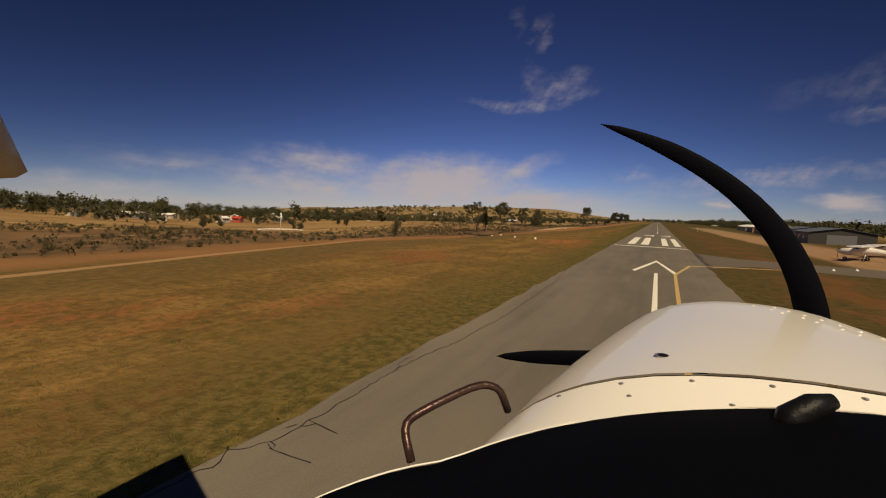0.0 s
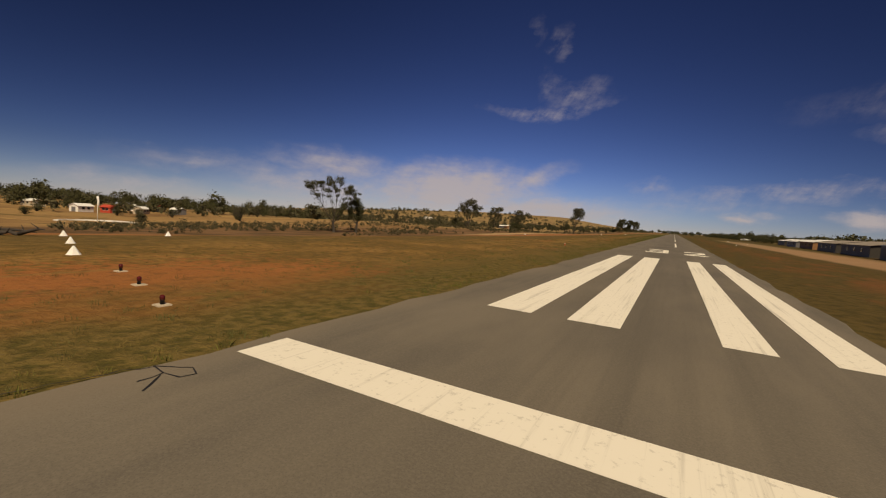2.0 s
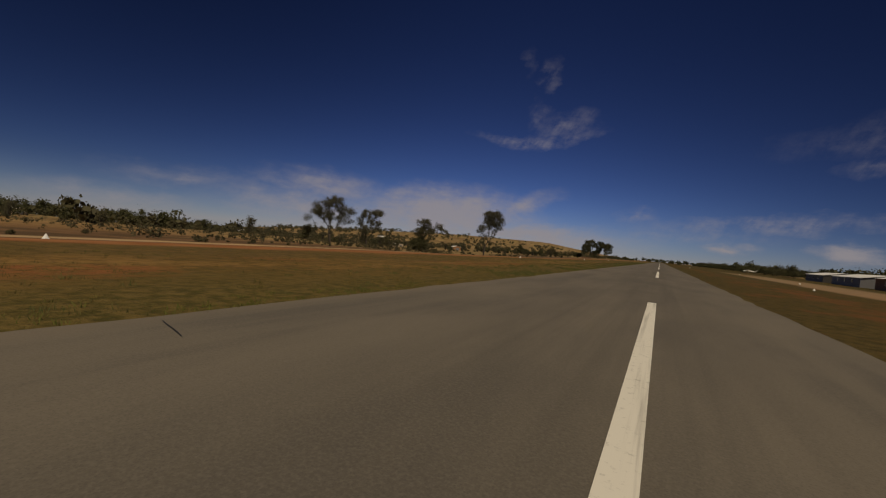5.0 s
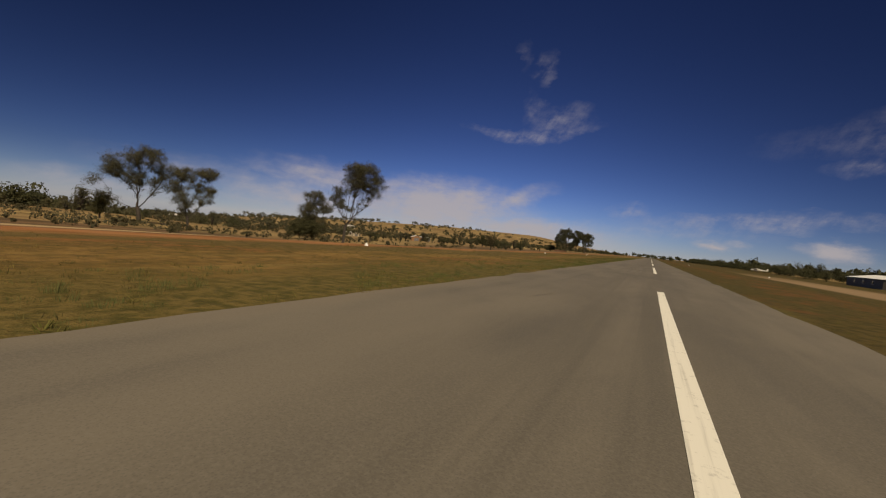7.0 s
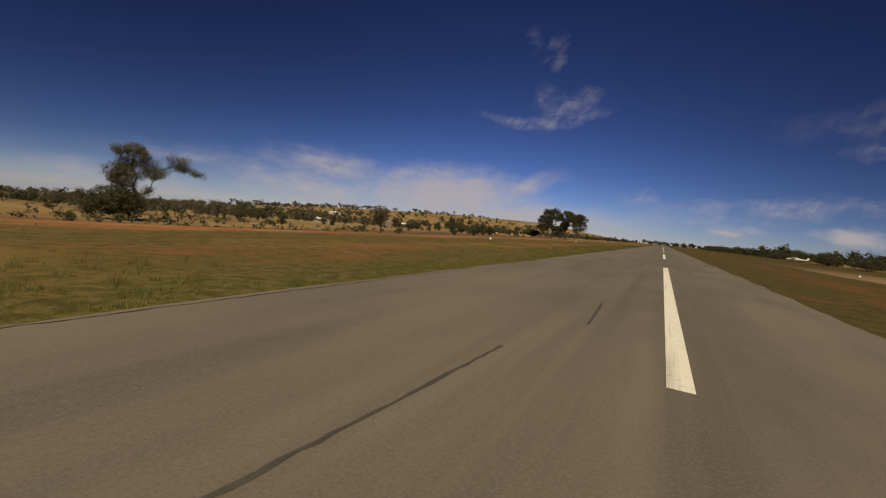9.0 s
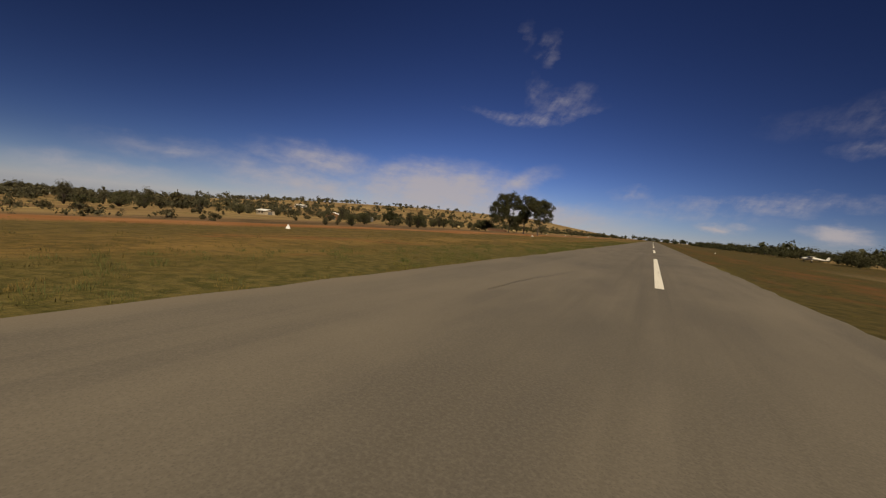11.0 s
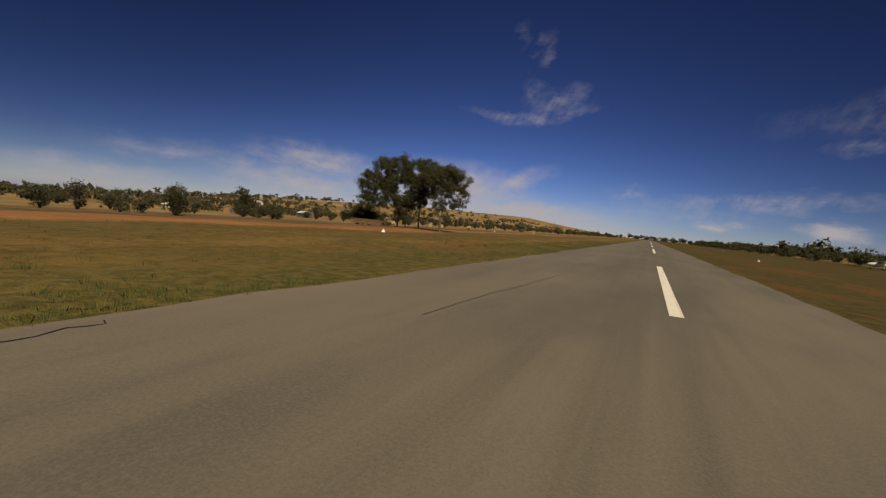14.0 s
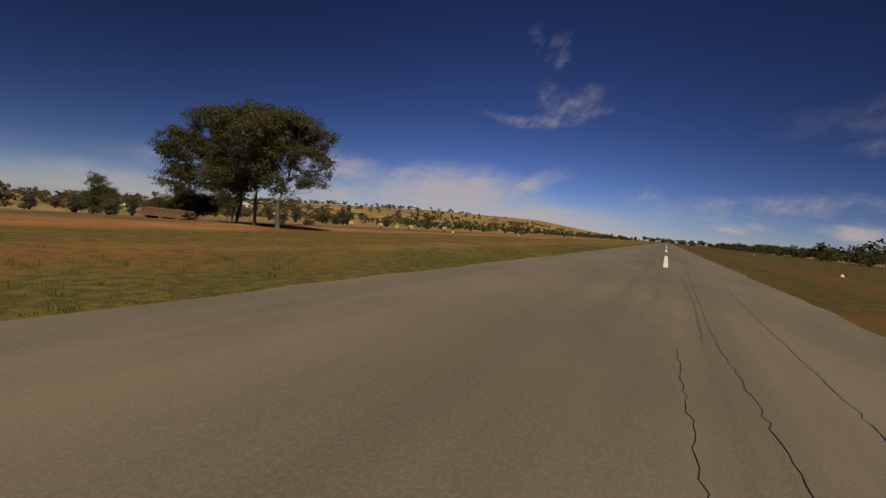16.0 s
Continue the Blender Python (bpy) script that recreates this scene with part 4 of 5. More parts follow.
far_woods("hillside_woods", spread(11, 620, -620, -160, 60, 900, 1.1, 2.3, wooded) + spread(12, 240, -420, -60, 560, 1400, 1.2, 2.6, wooded) + spread(13, 300, -1100, -500, -100, 1200, 1.8, 3.4),
          "scattered dark trees over a dry hillside", M_LEAF_GREY, 21, 60, 0.33)
def roadside(i):
    return 55 + 4 * math.sin(i * 1.7) + (i % 3) * 4, 404 + i * 2.6, 1.3 + 0.7 * ((i * 7) % 5) / 5


far_woods("roadside_trees", [roadside(i) for i in range(50)], "dense dark row of trees along the paddock", M_LEAF, 22, 1000, 0.080)
far_woods("far_roadside_trees", [roadside(i) for i in range(50, 230)], "dark row of trees farther along the paddock", M_LEAF, 29, 220, 0.16)
far_woods("valley_trees", spread(31, 400, -430, -185, 300, 600, 1.1, 1.9, copse), "dense band of dark trees across the valley", M_LEAF_GREY, 25, 160, 0.19)
far_woods("homestead_trees", spread(32, 240, -420, -222, 60, 330, 1.7, 3.5, copse), "tall dark trees about the homesteads", M_LEAF, 26, 320, 0.145)
far_woods("saltbush_scrub", spread(33, 1500, -92, -34, 0, 150, 0.15, 0.30, scrubland) + spread(34, 650, -120, -43, 125, 330, 0.20, 0.50, scrubland), "low grey saltbush scrub over bare earth", M_SCRUB, 27, 36, 0.28)
far_woods("hill_foot_hedge", [(-175 + 1.15 * i + 5 * math.sin(i * 2.3), 640 + 3.4 * i, 1.3 + 0.5 * math.sin(i * 1.1)) for i in range(120)], "dark hedge of trees along the foot of the hill", M_LEAF, 24, 100)
far_woods("distant_row", [(i * 4.0 - 30 + 6 * math.sin(i * 2.1), 1040 + 25 * math.sin(i * 1.3), 2.3) for i in range(130)] + spread(14, 420, 62, 420, 300, 1200, 1.7, 2.9),
          "far dark tree line across the plain", M_LEAF, 23, 110, 0.3)
far_woods("hangar_trees", spread(36, 130, 70, 125, 130, 450, 1.6, 2.8), "dark trees behind the hangars", M_LEAF, 28, 260, 0.16)


def fallen_branches(x, y):
    rng = random.Random(5)
    thing = empty("fallen_branches", x, y, terrain(x, y), "heap of dark fallen branches on red earth", "branches", turn=20)
    for i in range(11):
        cx, cy, a, n = rng.uniform(-2.6, 2.6), rng.uniform(-.5, .5), rng.uniform(-.5, .5) + (math.pi if i % 2 else 0), rng.uniform(1.0, 2.6)
        z = rng.uniform(0.06, 0.30)
        path = [(cx + n * t * math.cos(a), cy + n * t * math.sin(a) + rng.uniform(-.12, .12), z + rng.uniform(-.04, .12) + 0.2 * t * (i % 3)) for t in (0, .35, .7, 1)]
        v, f = tube(path, [0.11, 0.09, 0.06, 0.02], 7)
        tube([path[2], (path[2][0] + rng.uniform(-.4, .4), path[2][1] + rng.uniform(-.3, .3), path[2][2] + 0.3)], [0.04, 0.012], 5, v, f)
        part("branch", mesh_of("branch", v, f, M_BARK_DARK, True), None, thing)


fallen_branches(-33.5, 78.5)
gum_tree(-34.0, 73.6, bearing(-34.0, 73.6, 50), [0, 0.15], [(-0.3, 1.9, .5, .6), (0.3, 2.5, .45, .6), (0.0, 3.0, .4, .5), (0.5, 1.6, .4, .4)], 900, 0.035, 41,
         "thin almost leafless tree at the edge of the scrub", M_SCRUB, M_BARK_DARK, 0.07, name="small_tree", fork=0.1, clump=0.3, reach=0.6)


BALES = ((-78.0, 466.0), (-71.0, 470.0), (-68.0, 474.0), (-66.0, 478.0), (-58.0, 484.0))


def hay_bale(x, y, turn):
    thing = empty("hay_bale", x, y, terrain(x, y) - 0.04, "round straw bale on the dry paddock", "hay bale", "round hay bales", turn=turn)
    bm = bmesh.new()
    made = bmesh.ops.create_cone(bm, cap_ends=True, segments=20, radius1=0.66, radius2=0.66, depth=1.2, matrix=pose(0, 0, 0.66, 0, 90, 0))
    bmesh.ops.bevel(bm, geom=[e for e in bm.edges if len(e.link_faces) == 2 and e.calc_face_angle(0) > 1.0], offset=0.08, segments=2, affect="EDGES")
    part("roll", bm, M_HAY, thing)
    for k in (-0.3, 0.0, 0.3):
        v, f = tube([(k, 0.672 * math.cos(a), 0.66 + 0.672 * math.sin(a)) for a in [2 * math.pi * i / 20 for i in range(21)]], [0.012] * 21, 4)
        part("twine", mesh_of("twine", v, f, M_TIMBER), None, thing, "thin band of twine")


for i, (x, y) in enumerate(BALES):
    hay_bale(x, y, 40 + 37 * i)


def timber_stack(x, y, turn):
    """Long boards lying on bearers."""
    rng = random.Random(9)
    thing = empty("timber_stack", x, y, terrain(x, y), "low stack of old brown boards on bearers", "timber stack", turn=turn)
    for k in (-1.7, 0.0, 1.7):
        part("bearer", box_bm(k - 0.06, k + 0.06, -0.55, 0.55, -0.12, 0.12, 0.01), M_TIMBER, thing)
    for row in range(4):
        for k in range(4):
            shift, z = rng.uniform(-0.25, 0.25), 0.123 + 0.155 * row
            part("board", box_bm(-2.2 + shift, 2.2 + shift, -0.56 + 0.285 * k, -0.30 + 0.285 * k, z, z + 0.15, 0.012), M_TIMBER, thing)


timber_stack(-34.6, 393.6, 12)


# ---------------------------------------------------------------- markers
def gable_marker(x, y, s=1.0):
    thing = empty("gable_marker", x, y, terrain(x, y), "white sheet-metal cone marker on dry grass", "marker", "airstrip edge markers")
    bm = bmesh.new()
    bmesh.ops.create_cone(bm, cap_ends=True, segments=6, radius1=0.44 * s, radius2=0.06 * s, depth=0.62 * s, matrix=Matrix.Translation((0, 0, 0.33 * s)))
    part("cone", bm, M_MARKER, thing)
    bm = bmesh.new()
    bmesh.ops.create_cone(bm, cap_ends=True, segments=6, radius1=0.49 * s, radius2=0.46 * s, depth=0.05 * s, matrix=Matrix.Translation((0, 0, 0.025 * s)))
    part("rim", bm, M_MARKER, thing)
    return thing


first = gable_marker(-20.7, 78.3, 0.54)
for x, y in ((-25.2, 79.8), (-30.6, 81.4), (-30.6, 87.0), (-33.6, 174.5), (-26.1, 249.2), (-23.6, 317.5), (-21.8, 378.4), (-33.0, 440.0), (-34.0, 480.0), (-35.0, 560.0),
             (16.0, 55.3), (18.5, 57.5), (14.6, 57.0), (16.6, 227.4), (24.6, 337.0), (14.7, 427.1), (24.0, 265.0), (27.4, 556.8), (50.0, 585.0)):
    copy_thing(first, pose(x, y, terrain(x, y))).scale = (0.8, 0.8, 0.9) if x < 0 else (0.7, 0.7, 0.7)


def threshold_light(x, y):
    thing = empty("runway_light", x, y, terrain(x, y), "dark red lamp on a small concrete pad", "lamp", "runway threshold lights")
    part("pad", box_bm(-0.15, 0.15, -0.15, 0.15, -0.05, 0.03, 0.012), M_WALL_CREAM, thing, "pale concrete pad")
    v, f = tube([(0, 0, 0.02), (0, 0, 0.11), (0, 0, 0.125)], [0.05, 0.042, 0.055], 12)
    part("stem", mesh_of("stem", v, f, M_RUBBER, True), None, thing)
    v, f = tube([(0, 0, 0.125), (0, 0, 0.20), (0, 0, 0.235), (0, 0, 0.245)], [0.055, 0.058, 0.042, 0.012], 12)
    part("lens", mesh_of("lens", v, f, M_LAMP_RED, True), None, thing, "dark red glass lens")
    return thing


lamp = threshold_light(-10.4, 76.2)
for x, y in ((-13.1, 77.0), (-15.7, 77.7)):
    copy_thing(lamp, pose(x, y, terrain(x, y)))


def traffic_cone(x, y):
    thing = empty("traffic_cone", x, y, terrain(x, y), "small red plastic cone with white collar", "cone")
    bm = bmesh.new()
    bmesh.ops.create_cone(bm, cap_ends=True, segments=14, radius1=0.15, radius2=0.03, depth=0.5, matrix=Matrix.Translation((0, 0, 0.28)))
    part("cone", bm, M_CONE, thing)
    part("base", box_bm(-0.19, 0.19, -0.19, 0.19, 0.0, 0.035, 0.01), M_CONE, thing)
    bm = bmesh.new()
    bmesh.ops.create_cone(bm, cap_ends=False, segments=14, radius1=0.108, radius2=0.078, depth=0.12, matrix=Matrix.Translation((0, 0, 0.36)))
    part("collar", bm, M_MARKER, thing, "white reflective collar")
    return thing


red = traffic_cone(-12.4, 124.9)
red.scale = (0.52, 0.52, 0.55)


def windsock(x, y):
    z = terrain(x, y)
    thing = empty("windsock", x, y, z, "white windsock hanging from a steel mast", "windsock")
    v, f = tube([(0, 0, -0.1), (0, 0, 3.6), (0, 0, 7.4)], [0.11, 0.09, 0.07], 8)
    part("mast", mesh_of("mast", v, f, M_ROOF, True), None, thing)
    v, f = tube([(0.06, 0, 7.3), (0.25, 0, 6.8), (0.62, 0, 5.8), (0.7, 0, 4.4)], [0.30, 0.30, 0.22, 0.15], 10)
    part("sock", mesh_of("sock", v, f, M_MARKER, True), None, thing)
    ring = empty("signal_circle", x, y, z, "white painted stone ring round the windsock", "ring")
    for k in range(24):
        a0, a1 = 2 * math.pi * k / 24, 2 * math.pi * (k + 0.94) / 24
        bm = bmesh.new()
        quad = [(r * math.cos(a), r * math.sin(a)) for r, a in ((8.4, a0), (8.4, a1), (9.3, a1), (9.3, a0))]
        lo = [bm.verts.new((px, py, -0.3)) for px, py in quad]
        hi = [bm.verts.new((px, py, 0.28)) for px, py in quad]
        bm.faces.new(hi)
        for i in range(4):
            bm.faces.new((lo[i], lo[(i + 1) % 4], hi[(i + 1) % 4], hi[i]))
        bmesh.ops.recalc_face_normals(bm, faces=bm.faces)
        part("stone", bm, M_MARKER, ring)


windsock(-144.0, 128.0)


# ---------------------------------------------------------------- buildings
def shed(name, x, y, w, d, h, turn, roof, wall, label, rise=0.9, windows=2, door=True, group=""):
    thing = empty(name, x, y, terrain(x, y), label, "building", group, turn=turn)
    bm = bmesh.new()
    prof = [(-w / 2, -0.4), (w / 2, -0.4), (w / 2, h), (0, h + rise), (-w / 2, h)]
    a = [bm.verts.new((px, -d / 2, pz)) for px, pz in prof]
    b = [bm.verts.new((px, d / 2, pz)) for px, pz in prof]
    bm.faces.new(a)
    bm.faces.new(b[::-1])
    for i in range(5):
        bm.faces.new((a[i], b[i], b[(i + 1) % 5], a[(i + 1) % 5]))
    bmesh.ops.recalc_face_normals(bm, faces=bm.faces)
    part("wall", bm, wall, thing)
    for side in (-1, 1):
        bm = bmesh.new()
        n = max(6, int(d / 0.6))
        e = 0.35
        rows = []
        for i in range(n + 1):
            yy = -d / 2 - e + (d + 2 * e) * i / n
            lift = 0.05 + (0.04 if i % 2 else 0.0)
            rows.append([bm.verts.new((side * (w / 2 + e), yy, h - e * 2 * rise / w + lift)), bm.verts.new((0, yy, h + rise + lift)),
                         bm.verts.new((side * (w / 2 + e), yy, h - e * 2 * rise / w + lift - 0.06)), bm.verts.new((0, yy, h + rise + lift - 0.06))])
        for p, q in zip(rows, rows[1:]):
            bm.faces.new((p[0], p[1], q[1], q[0]))
            bm.faces.new((p[2], p[3], q[3], q[2]))
            bm.faces.new((p[0], p[2], q[2], q[0]))
        bm.faces.new((rows[0][0], rows[0][1], rows[0][3], rows[0][2]))
        bm.faces.new((rows[-1][0], rows[-1][1], rows[-1][3], rows[-1][2]))
        bmesh.ops.recalc_face_normals(bm, faces=bm.faces)
        part("roof", bm, roof, thing)
    for i in range(windows):
        yy = -d / 2 + d * (i + 1) / (windows + 1)
        for side in (-1, 1):
            xx = side * (w / 2 + 0.02)
            pane = part("window", box_bm(xx - 0.03, xx + 0.03, yy - 0.6, yy + 0.6, 0.45 * h, 0.45 * h + 0.9), M_GLASS, thing)
            part("sill", box_bm(xx - 0.08, xx + 0.08, yy - 0.68, yy + 0.68, 0.45 * h - 0.08, 0.45 * h - 0.004), M_MARKER, pane, "white window sill")
    if door:
        leaf = part("door", box_bm(-w * 0.22, w * 0.22, -d / 2 - 0.05, -d / 2 + 0.02, -0.1, h * 0.8), M_WALL_GREY, thing)
        part("handle", box_bm(-0.05, 0.05, -d / 2 - 0.10, -d / 2 - 0.052, 0.9, 1.1, 0.01), M_STEEL, leaf, "steel door handle")
    return thing


for hx, hy, hw, hd, hh, roof, wall, what in ((42, 150, 13, 22, 3.0, M_ROOF_SLATE, M_WALL_DARK, "dark shed"), (44, 182, 13, 24, 3.0, M_ROOF_SLATE, M_WALL_DARK, "dark shed"), (46, 215, 12, 26, 2.8, M_ROOF_TAN, M_WALL_DARK, "dark grey hangar"),
                                             (49, 250, 12, 26, 2.8, M_ROOF_TAN, M_WALL_DARK, "dark grey hangar"), (52, 288, 12, 28, 2.8, M_ROOF, M_WALL_BRICK, "brown brick hangar"), (55, 328, 12, 28, 2.6, M_ROOF, M_WALL_GREY, "grey hangar"), (59, 372, 12, 28, 2.6, M_ROOF, M_WALL_DARK, "dark grey hangar")):
    shed("hangar", hx, hy, hw, hd, hh, -4, roof, wall, what + (" with bright iron roof" if roof is M_ROOF else " with dull iron roof"), 1.2, 3, True, "hangars beside the airfield")
rng_h = random.Random(77)
for x, y, w, d, roof, wall, what in (
        (-262, 150, 7, 11, M_ROOF, M_WALL_CREAM, "cream house with pale iron roof"), (-246, 196, 6, 8, M_ROOF_RED, M_ROOF_RED, "red painted farm shed"),
        (-252, 186, 5, 8, M_ROOF, M_MARKER, "white farm cottage with pale roof"), (-255, 128, 8, 13, M_ROOF, M_WALL_GREY, "grey farm house with pale roof"),
        (-238, 112, 6, 9, M_ROOF, M_WALL_CREAM, "cream farm shed with pale roof"), (-345, 420, 9, 16, M_ROOF, M_MARKER, "white hill house with pale roof"),
        (-250, 330, 8, 14, M_ROOF, M_WALL_CREAM, "cream house with pale roof"), (-330, 620, 9, 15, M_ROOF, M_MARKER, "white hill house with pale roof"),
        (-140, 455, 8, 15, M_ROOF, M_WALL_BRICK, "low brick farm house with iron roof"), (-205, 470, 8, 12, M_ROOF, M_WALL_CREAM, "cream farm house with iron roof"),
        (-214, 84, 6, 9, M_WALL_BRICK, M_WALL_CREAM, "cream cottage with a brown roof"), (-214, 117, 5, 8, M_ROOF, M_MARKER, "white shed with pale iron roof"),
        (-213, 150, 5, 9, M_ROOF, M_MARKER, "white cottage with pale iron roof"), (-214, 160, 5, 6, M_ROOF_RED, M_ROOF_RED, "red painted farm shed"),
        (-213, 172, 5, 8, M_ROOF, M_WALL_CREAM, "cream cottage with pale iron roof"), (-213, 188, 6, 7, M_ROOF, M_WALL_GREY, "grey shed with pale iron roof"),
        (-170, 520, 7, 12, M_ROOF, M_WALL_GREY, "grey farm shed with iron roof"), (-290, 250, 8, 13, M_ROOF, M_WALL_CREAM, "cream house with iron roof")):
    shed("farm_house", x, y, w * 0.8, d * 0.75, 2.5, rng_h.uniform(20, 120), roof, wall, what, 0.9, 2, True, "houses on the hillside")


# ---------------------------------------------------------------- parked aircraft
def parked_aircraft(x, y, turn, label):
    thing = empty("parked_aircraft", x, y, terrain(x, y), label, "aircraft", "parked light aircraft", turn=turn)
    v, f = tube([(0, 2.6, 1.15), (0, 2.3, 1.15), (0, 1.2, 1.2), (0, -0.3, 1.35), (0, -2.0, 1.25), (0, -4.4, 1.15)], [0.16, 0.42, 0.55, 0.62, 0.38, 0.1], 12)
    part("fuselage", mesh_of("fuselage", v, f, M_AIR_WHITE, True), None, thing)
    part("wing", box_bm(-5.3, 5.3, -0.6, 0.85, 1.95, 2.10, 0.05), M_AIR_WHITE, thing)
    part("tailplane", box_bm(-1.6, 1.6, -4.6, -3.8, 1.2, 1.28, 0.02), M_AIR_WHITE, thing)
    bm = bmesh.new()
    ring = [(-4.7, 1.2), (-3.6, 1.2), (-4.3, 2.35), (-4.8, 2.35)]
    a = [bm.verts.new((-0.05, p, q)) for p, q in ring]
    b = [bm.verts.new((0.05, p, q)) for p, q in ring]
    bm.faces.new(a)
    bm.faces.new(b[::-1])
    for i in range(4):
        bm.faces.new((a[i], b[i], b[(i + 1) % 4], a[(i + 1) % 4]))
    bmesh.ops.recalc_face_normals(bm, faces=bm.faces)
    part("fin", bm, M_AIR_WHITE, thing)
    for wx, wy in ((-1.1, -0.2), (1.1, -0.2), (0, 1.9)):
        bm = bmesh.new()
        bmesh.ops.create_cone(bm, cap_ends=True, segments=16, radius1=0.22, radius2=0.22, depth=0.14, matrix=pose(wx, wy, 0.22, 0, 90, 0))
        wheel = part("wheel", bm, M_RUBBER, thing, "black rubber wheel")
        bm = bmesh.new()
        bmesh.ops.create_cone(bm, cap_ends=True, segments=12, radius1=0.10, radius2=0.10, depth=0.16, matrix=pose(wx, wy, 0.22, 0, 90, 0))
        part("hub", bm, M_STEEL, wheel, "bare metal hub")
        v, f = tube([(wx, wy, 0.22), (wx * 0.35, wy, 0.95)], [0.04, 0.05], 6)
        part("strut", mesh_of("strut", v, f, M_AIR_WHITE, True), None, thing)
    part("windscreen", box_bm(-0.5, 0.5, 0.3, 0.9, 1.5, 1.93, 0.08), M_GLASS, thing)
    v, f = tube([(0, 2.58, 1.15), (0, 2.75, 1.15), (0, 2.9, 1.15)], [0.16, 0.12, 0.02], 12)
    nose = part("spinner", mesh_of("spinner", v, f, M_STEEL, True), None, thing, "bare metal spinner")
    part("propeller", box_bm(-0.07, 0.07, 2.64, 2.68, 0.25, 2.05, 0.02), M_PROP, nose, "black propeller")
    for side in (-1, 1):
        v, f = tube([(side * 0.5, 0.1, 0.85), (side * 2.6, 0.1, 1.96)], [0.04, 0.035], 6)
        part("wing_strut", mesh_of("wing_strut", v, f, M_AIR_WHITE, True), None, thing)
    return thing


parked_aircraft(25.0, 76.0, 62, "white high-wing light aircraft parked on dirt")
parked_aircraft(31.5, 88.0, 55, "white high-wing light aircraft parked on dirt")
parked_aircraft(49.0, 482.0, 80, "white light aircraft parked before dark trees")


# ---------------------------------------------------------------- the aircraft that carries the camera, at its place over the runway
CX, CY, CZ = -0.252, -0.459, 4.440
plane = empty("light_aircraft", CX, CY, CZ, "white light aircraft in flight over the runway", "aircraft")


def cowl_section(y):
    """Centre, half width, top and foot of the cowling at y."""
    t = min(1.0, max(0.0, (y - 0.80) / 0.95)) ** 1.35
    return 0.32, 0.63 + (0.45 - 0.63) * t, -0.232 + (-0.272 + 0.232) * t, -0.64 + (-0.60 + 0.64) * t


def loft(ys, grow=0.0, steps=28):
    verts, faces = [], []
    for y in ys:
        c, w, top, foot = cowl_section(y)
        w += 0.16 * max(0.0, 0.80 - y) / 0.45
        top -= 0.45 * max(0.0, 0.80 - y)
        for k in range(steps + 1):
            a = math.pi * k / steps
            ca, sa = math.cos(a), math.sin(a)
            n = 2.3
            x = c - (w + grow) * math.copysign(abs(ca) ** (2 / n), ca)
            z = foot + (top + grow - foot) * abs(sa) ** (2 / n)
            verts.append((x, y, z))
    m = steps + 1
    for i in range(len(ys) - 1):
        for k in range(steps):
            q = i * m + k
            faces.append((q, q + 1, q + m + 1, q + m))
    return verts, faces


v, f = loft([0.808 + 0.0785 * i for i in range(13)])
base = len(v) - 29
# rounded nose bowl closing the front
for s, dy in ((0.96, 0.03), (0.86, 0.06), (0.6, 0.075)):
    c, w, top, foot = cowl_section(1.75)
    ring = [v[base + k] for k in range(29)]
    start = len(v)
    v += [(c + (p[0] - c) * s, 1.75 + dy, foot + (p[2] - foot) * s) for p in ring]
    prev = base if s == 0.96 else start - 29
    f += [(prev + k, prev + k + 1, start + k + 1, start + k) for k in range(28)]
part("cowling", mesh_of("cowling", v, f, M_AIR_WHITE, True), None, plane, "glossy white engine cowling")
v, f = loft([0.36, 0.45, 0.54, 0.63, 0.72, 0.796])
part("cowl_deck", mesh_of("cowl_deck", v, f, M_AIR_WHITE, True), None, plane)
v, f = loft([0.795, 0.802, 0.809], -0.004)
part("cowl_seam", mesh_of("cowl_seam", v, f, M_RUBBER, True), None, plane, "dark seam behind the cowling")


def on_cowl(x, y, lift=0.0):
    c, w, top, foot = cowl_section(y)
    w += 0.16 * max(0.0, 0.80 - y) / 0.45
    top -= 0.45 * max(0.0, 0.80 - y)
    u = min(0.999, abs(x - c) / w)
    return foot + (top - foot) * (1 - u ** 2.3) ** (1 / 2.3) + lift


def stud(name, x, y, r, mat, flat=0.35):
    bm = bmesh.new()
    bmesh.ops.create_uvsphere(bm, u_segments=8, v_segments=5, radius=r)
    bmesh.ops.scale(bm, vec=(1, 1, flat), verts=bm.verts)
    ob = part(name, bm, mat, plane)
    ob.location = (x, y, on_cowl(x, y, -0.0005))
    return ob


for i in range(9):
    stud("screw", -0.14 + 0.105 * i, 0.785, 0.0048, M_STEEL)
for i in range(7):
    stud("screw", -0.02 + 0.14 * i, 0.752 - 0.012 * (i % 2), 0.0045, M_STEEL)
for i in range(14):
    stud("rivet", 0.30 + 0.026 * i + 0.01 * (i % 2), 1.68 - 0.055 * i, 0.0055, M_AIR_WHITE, 0.5)
    stud("rivet", 0.36 + 0.026 * i, 1.70 - 0.05 * i, 0.0055, M_AIR_WHITE, 0.5)
stud("drain_hole", 0.030, 0.925, 0.017, M_STEEL, 0.12)
hole = stud("drain_hole", 0.030, 0.923, 0.011, M_RUBBER, 0.2)
hole.location.z += 0.002


def shield_edge(x):
    d = abs(x - 0.32)
    y = 0.738 * max(0.0, 1 - min(1.0, d / 0.77) ** 3) ** (1 / 3)
    z = -0.238 - 0.170 * min(1.0, (d / 0.6) ** 1.5)
    return y, z


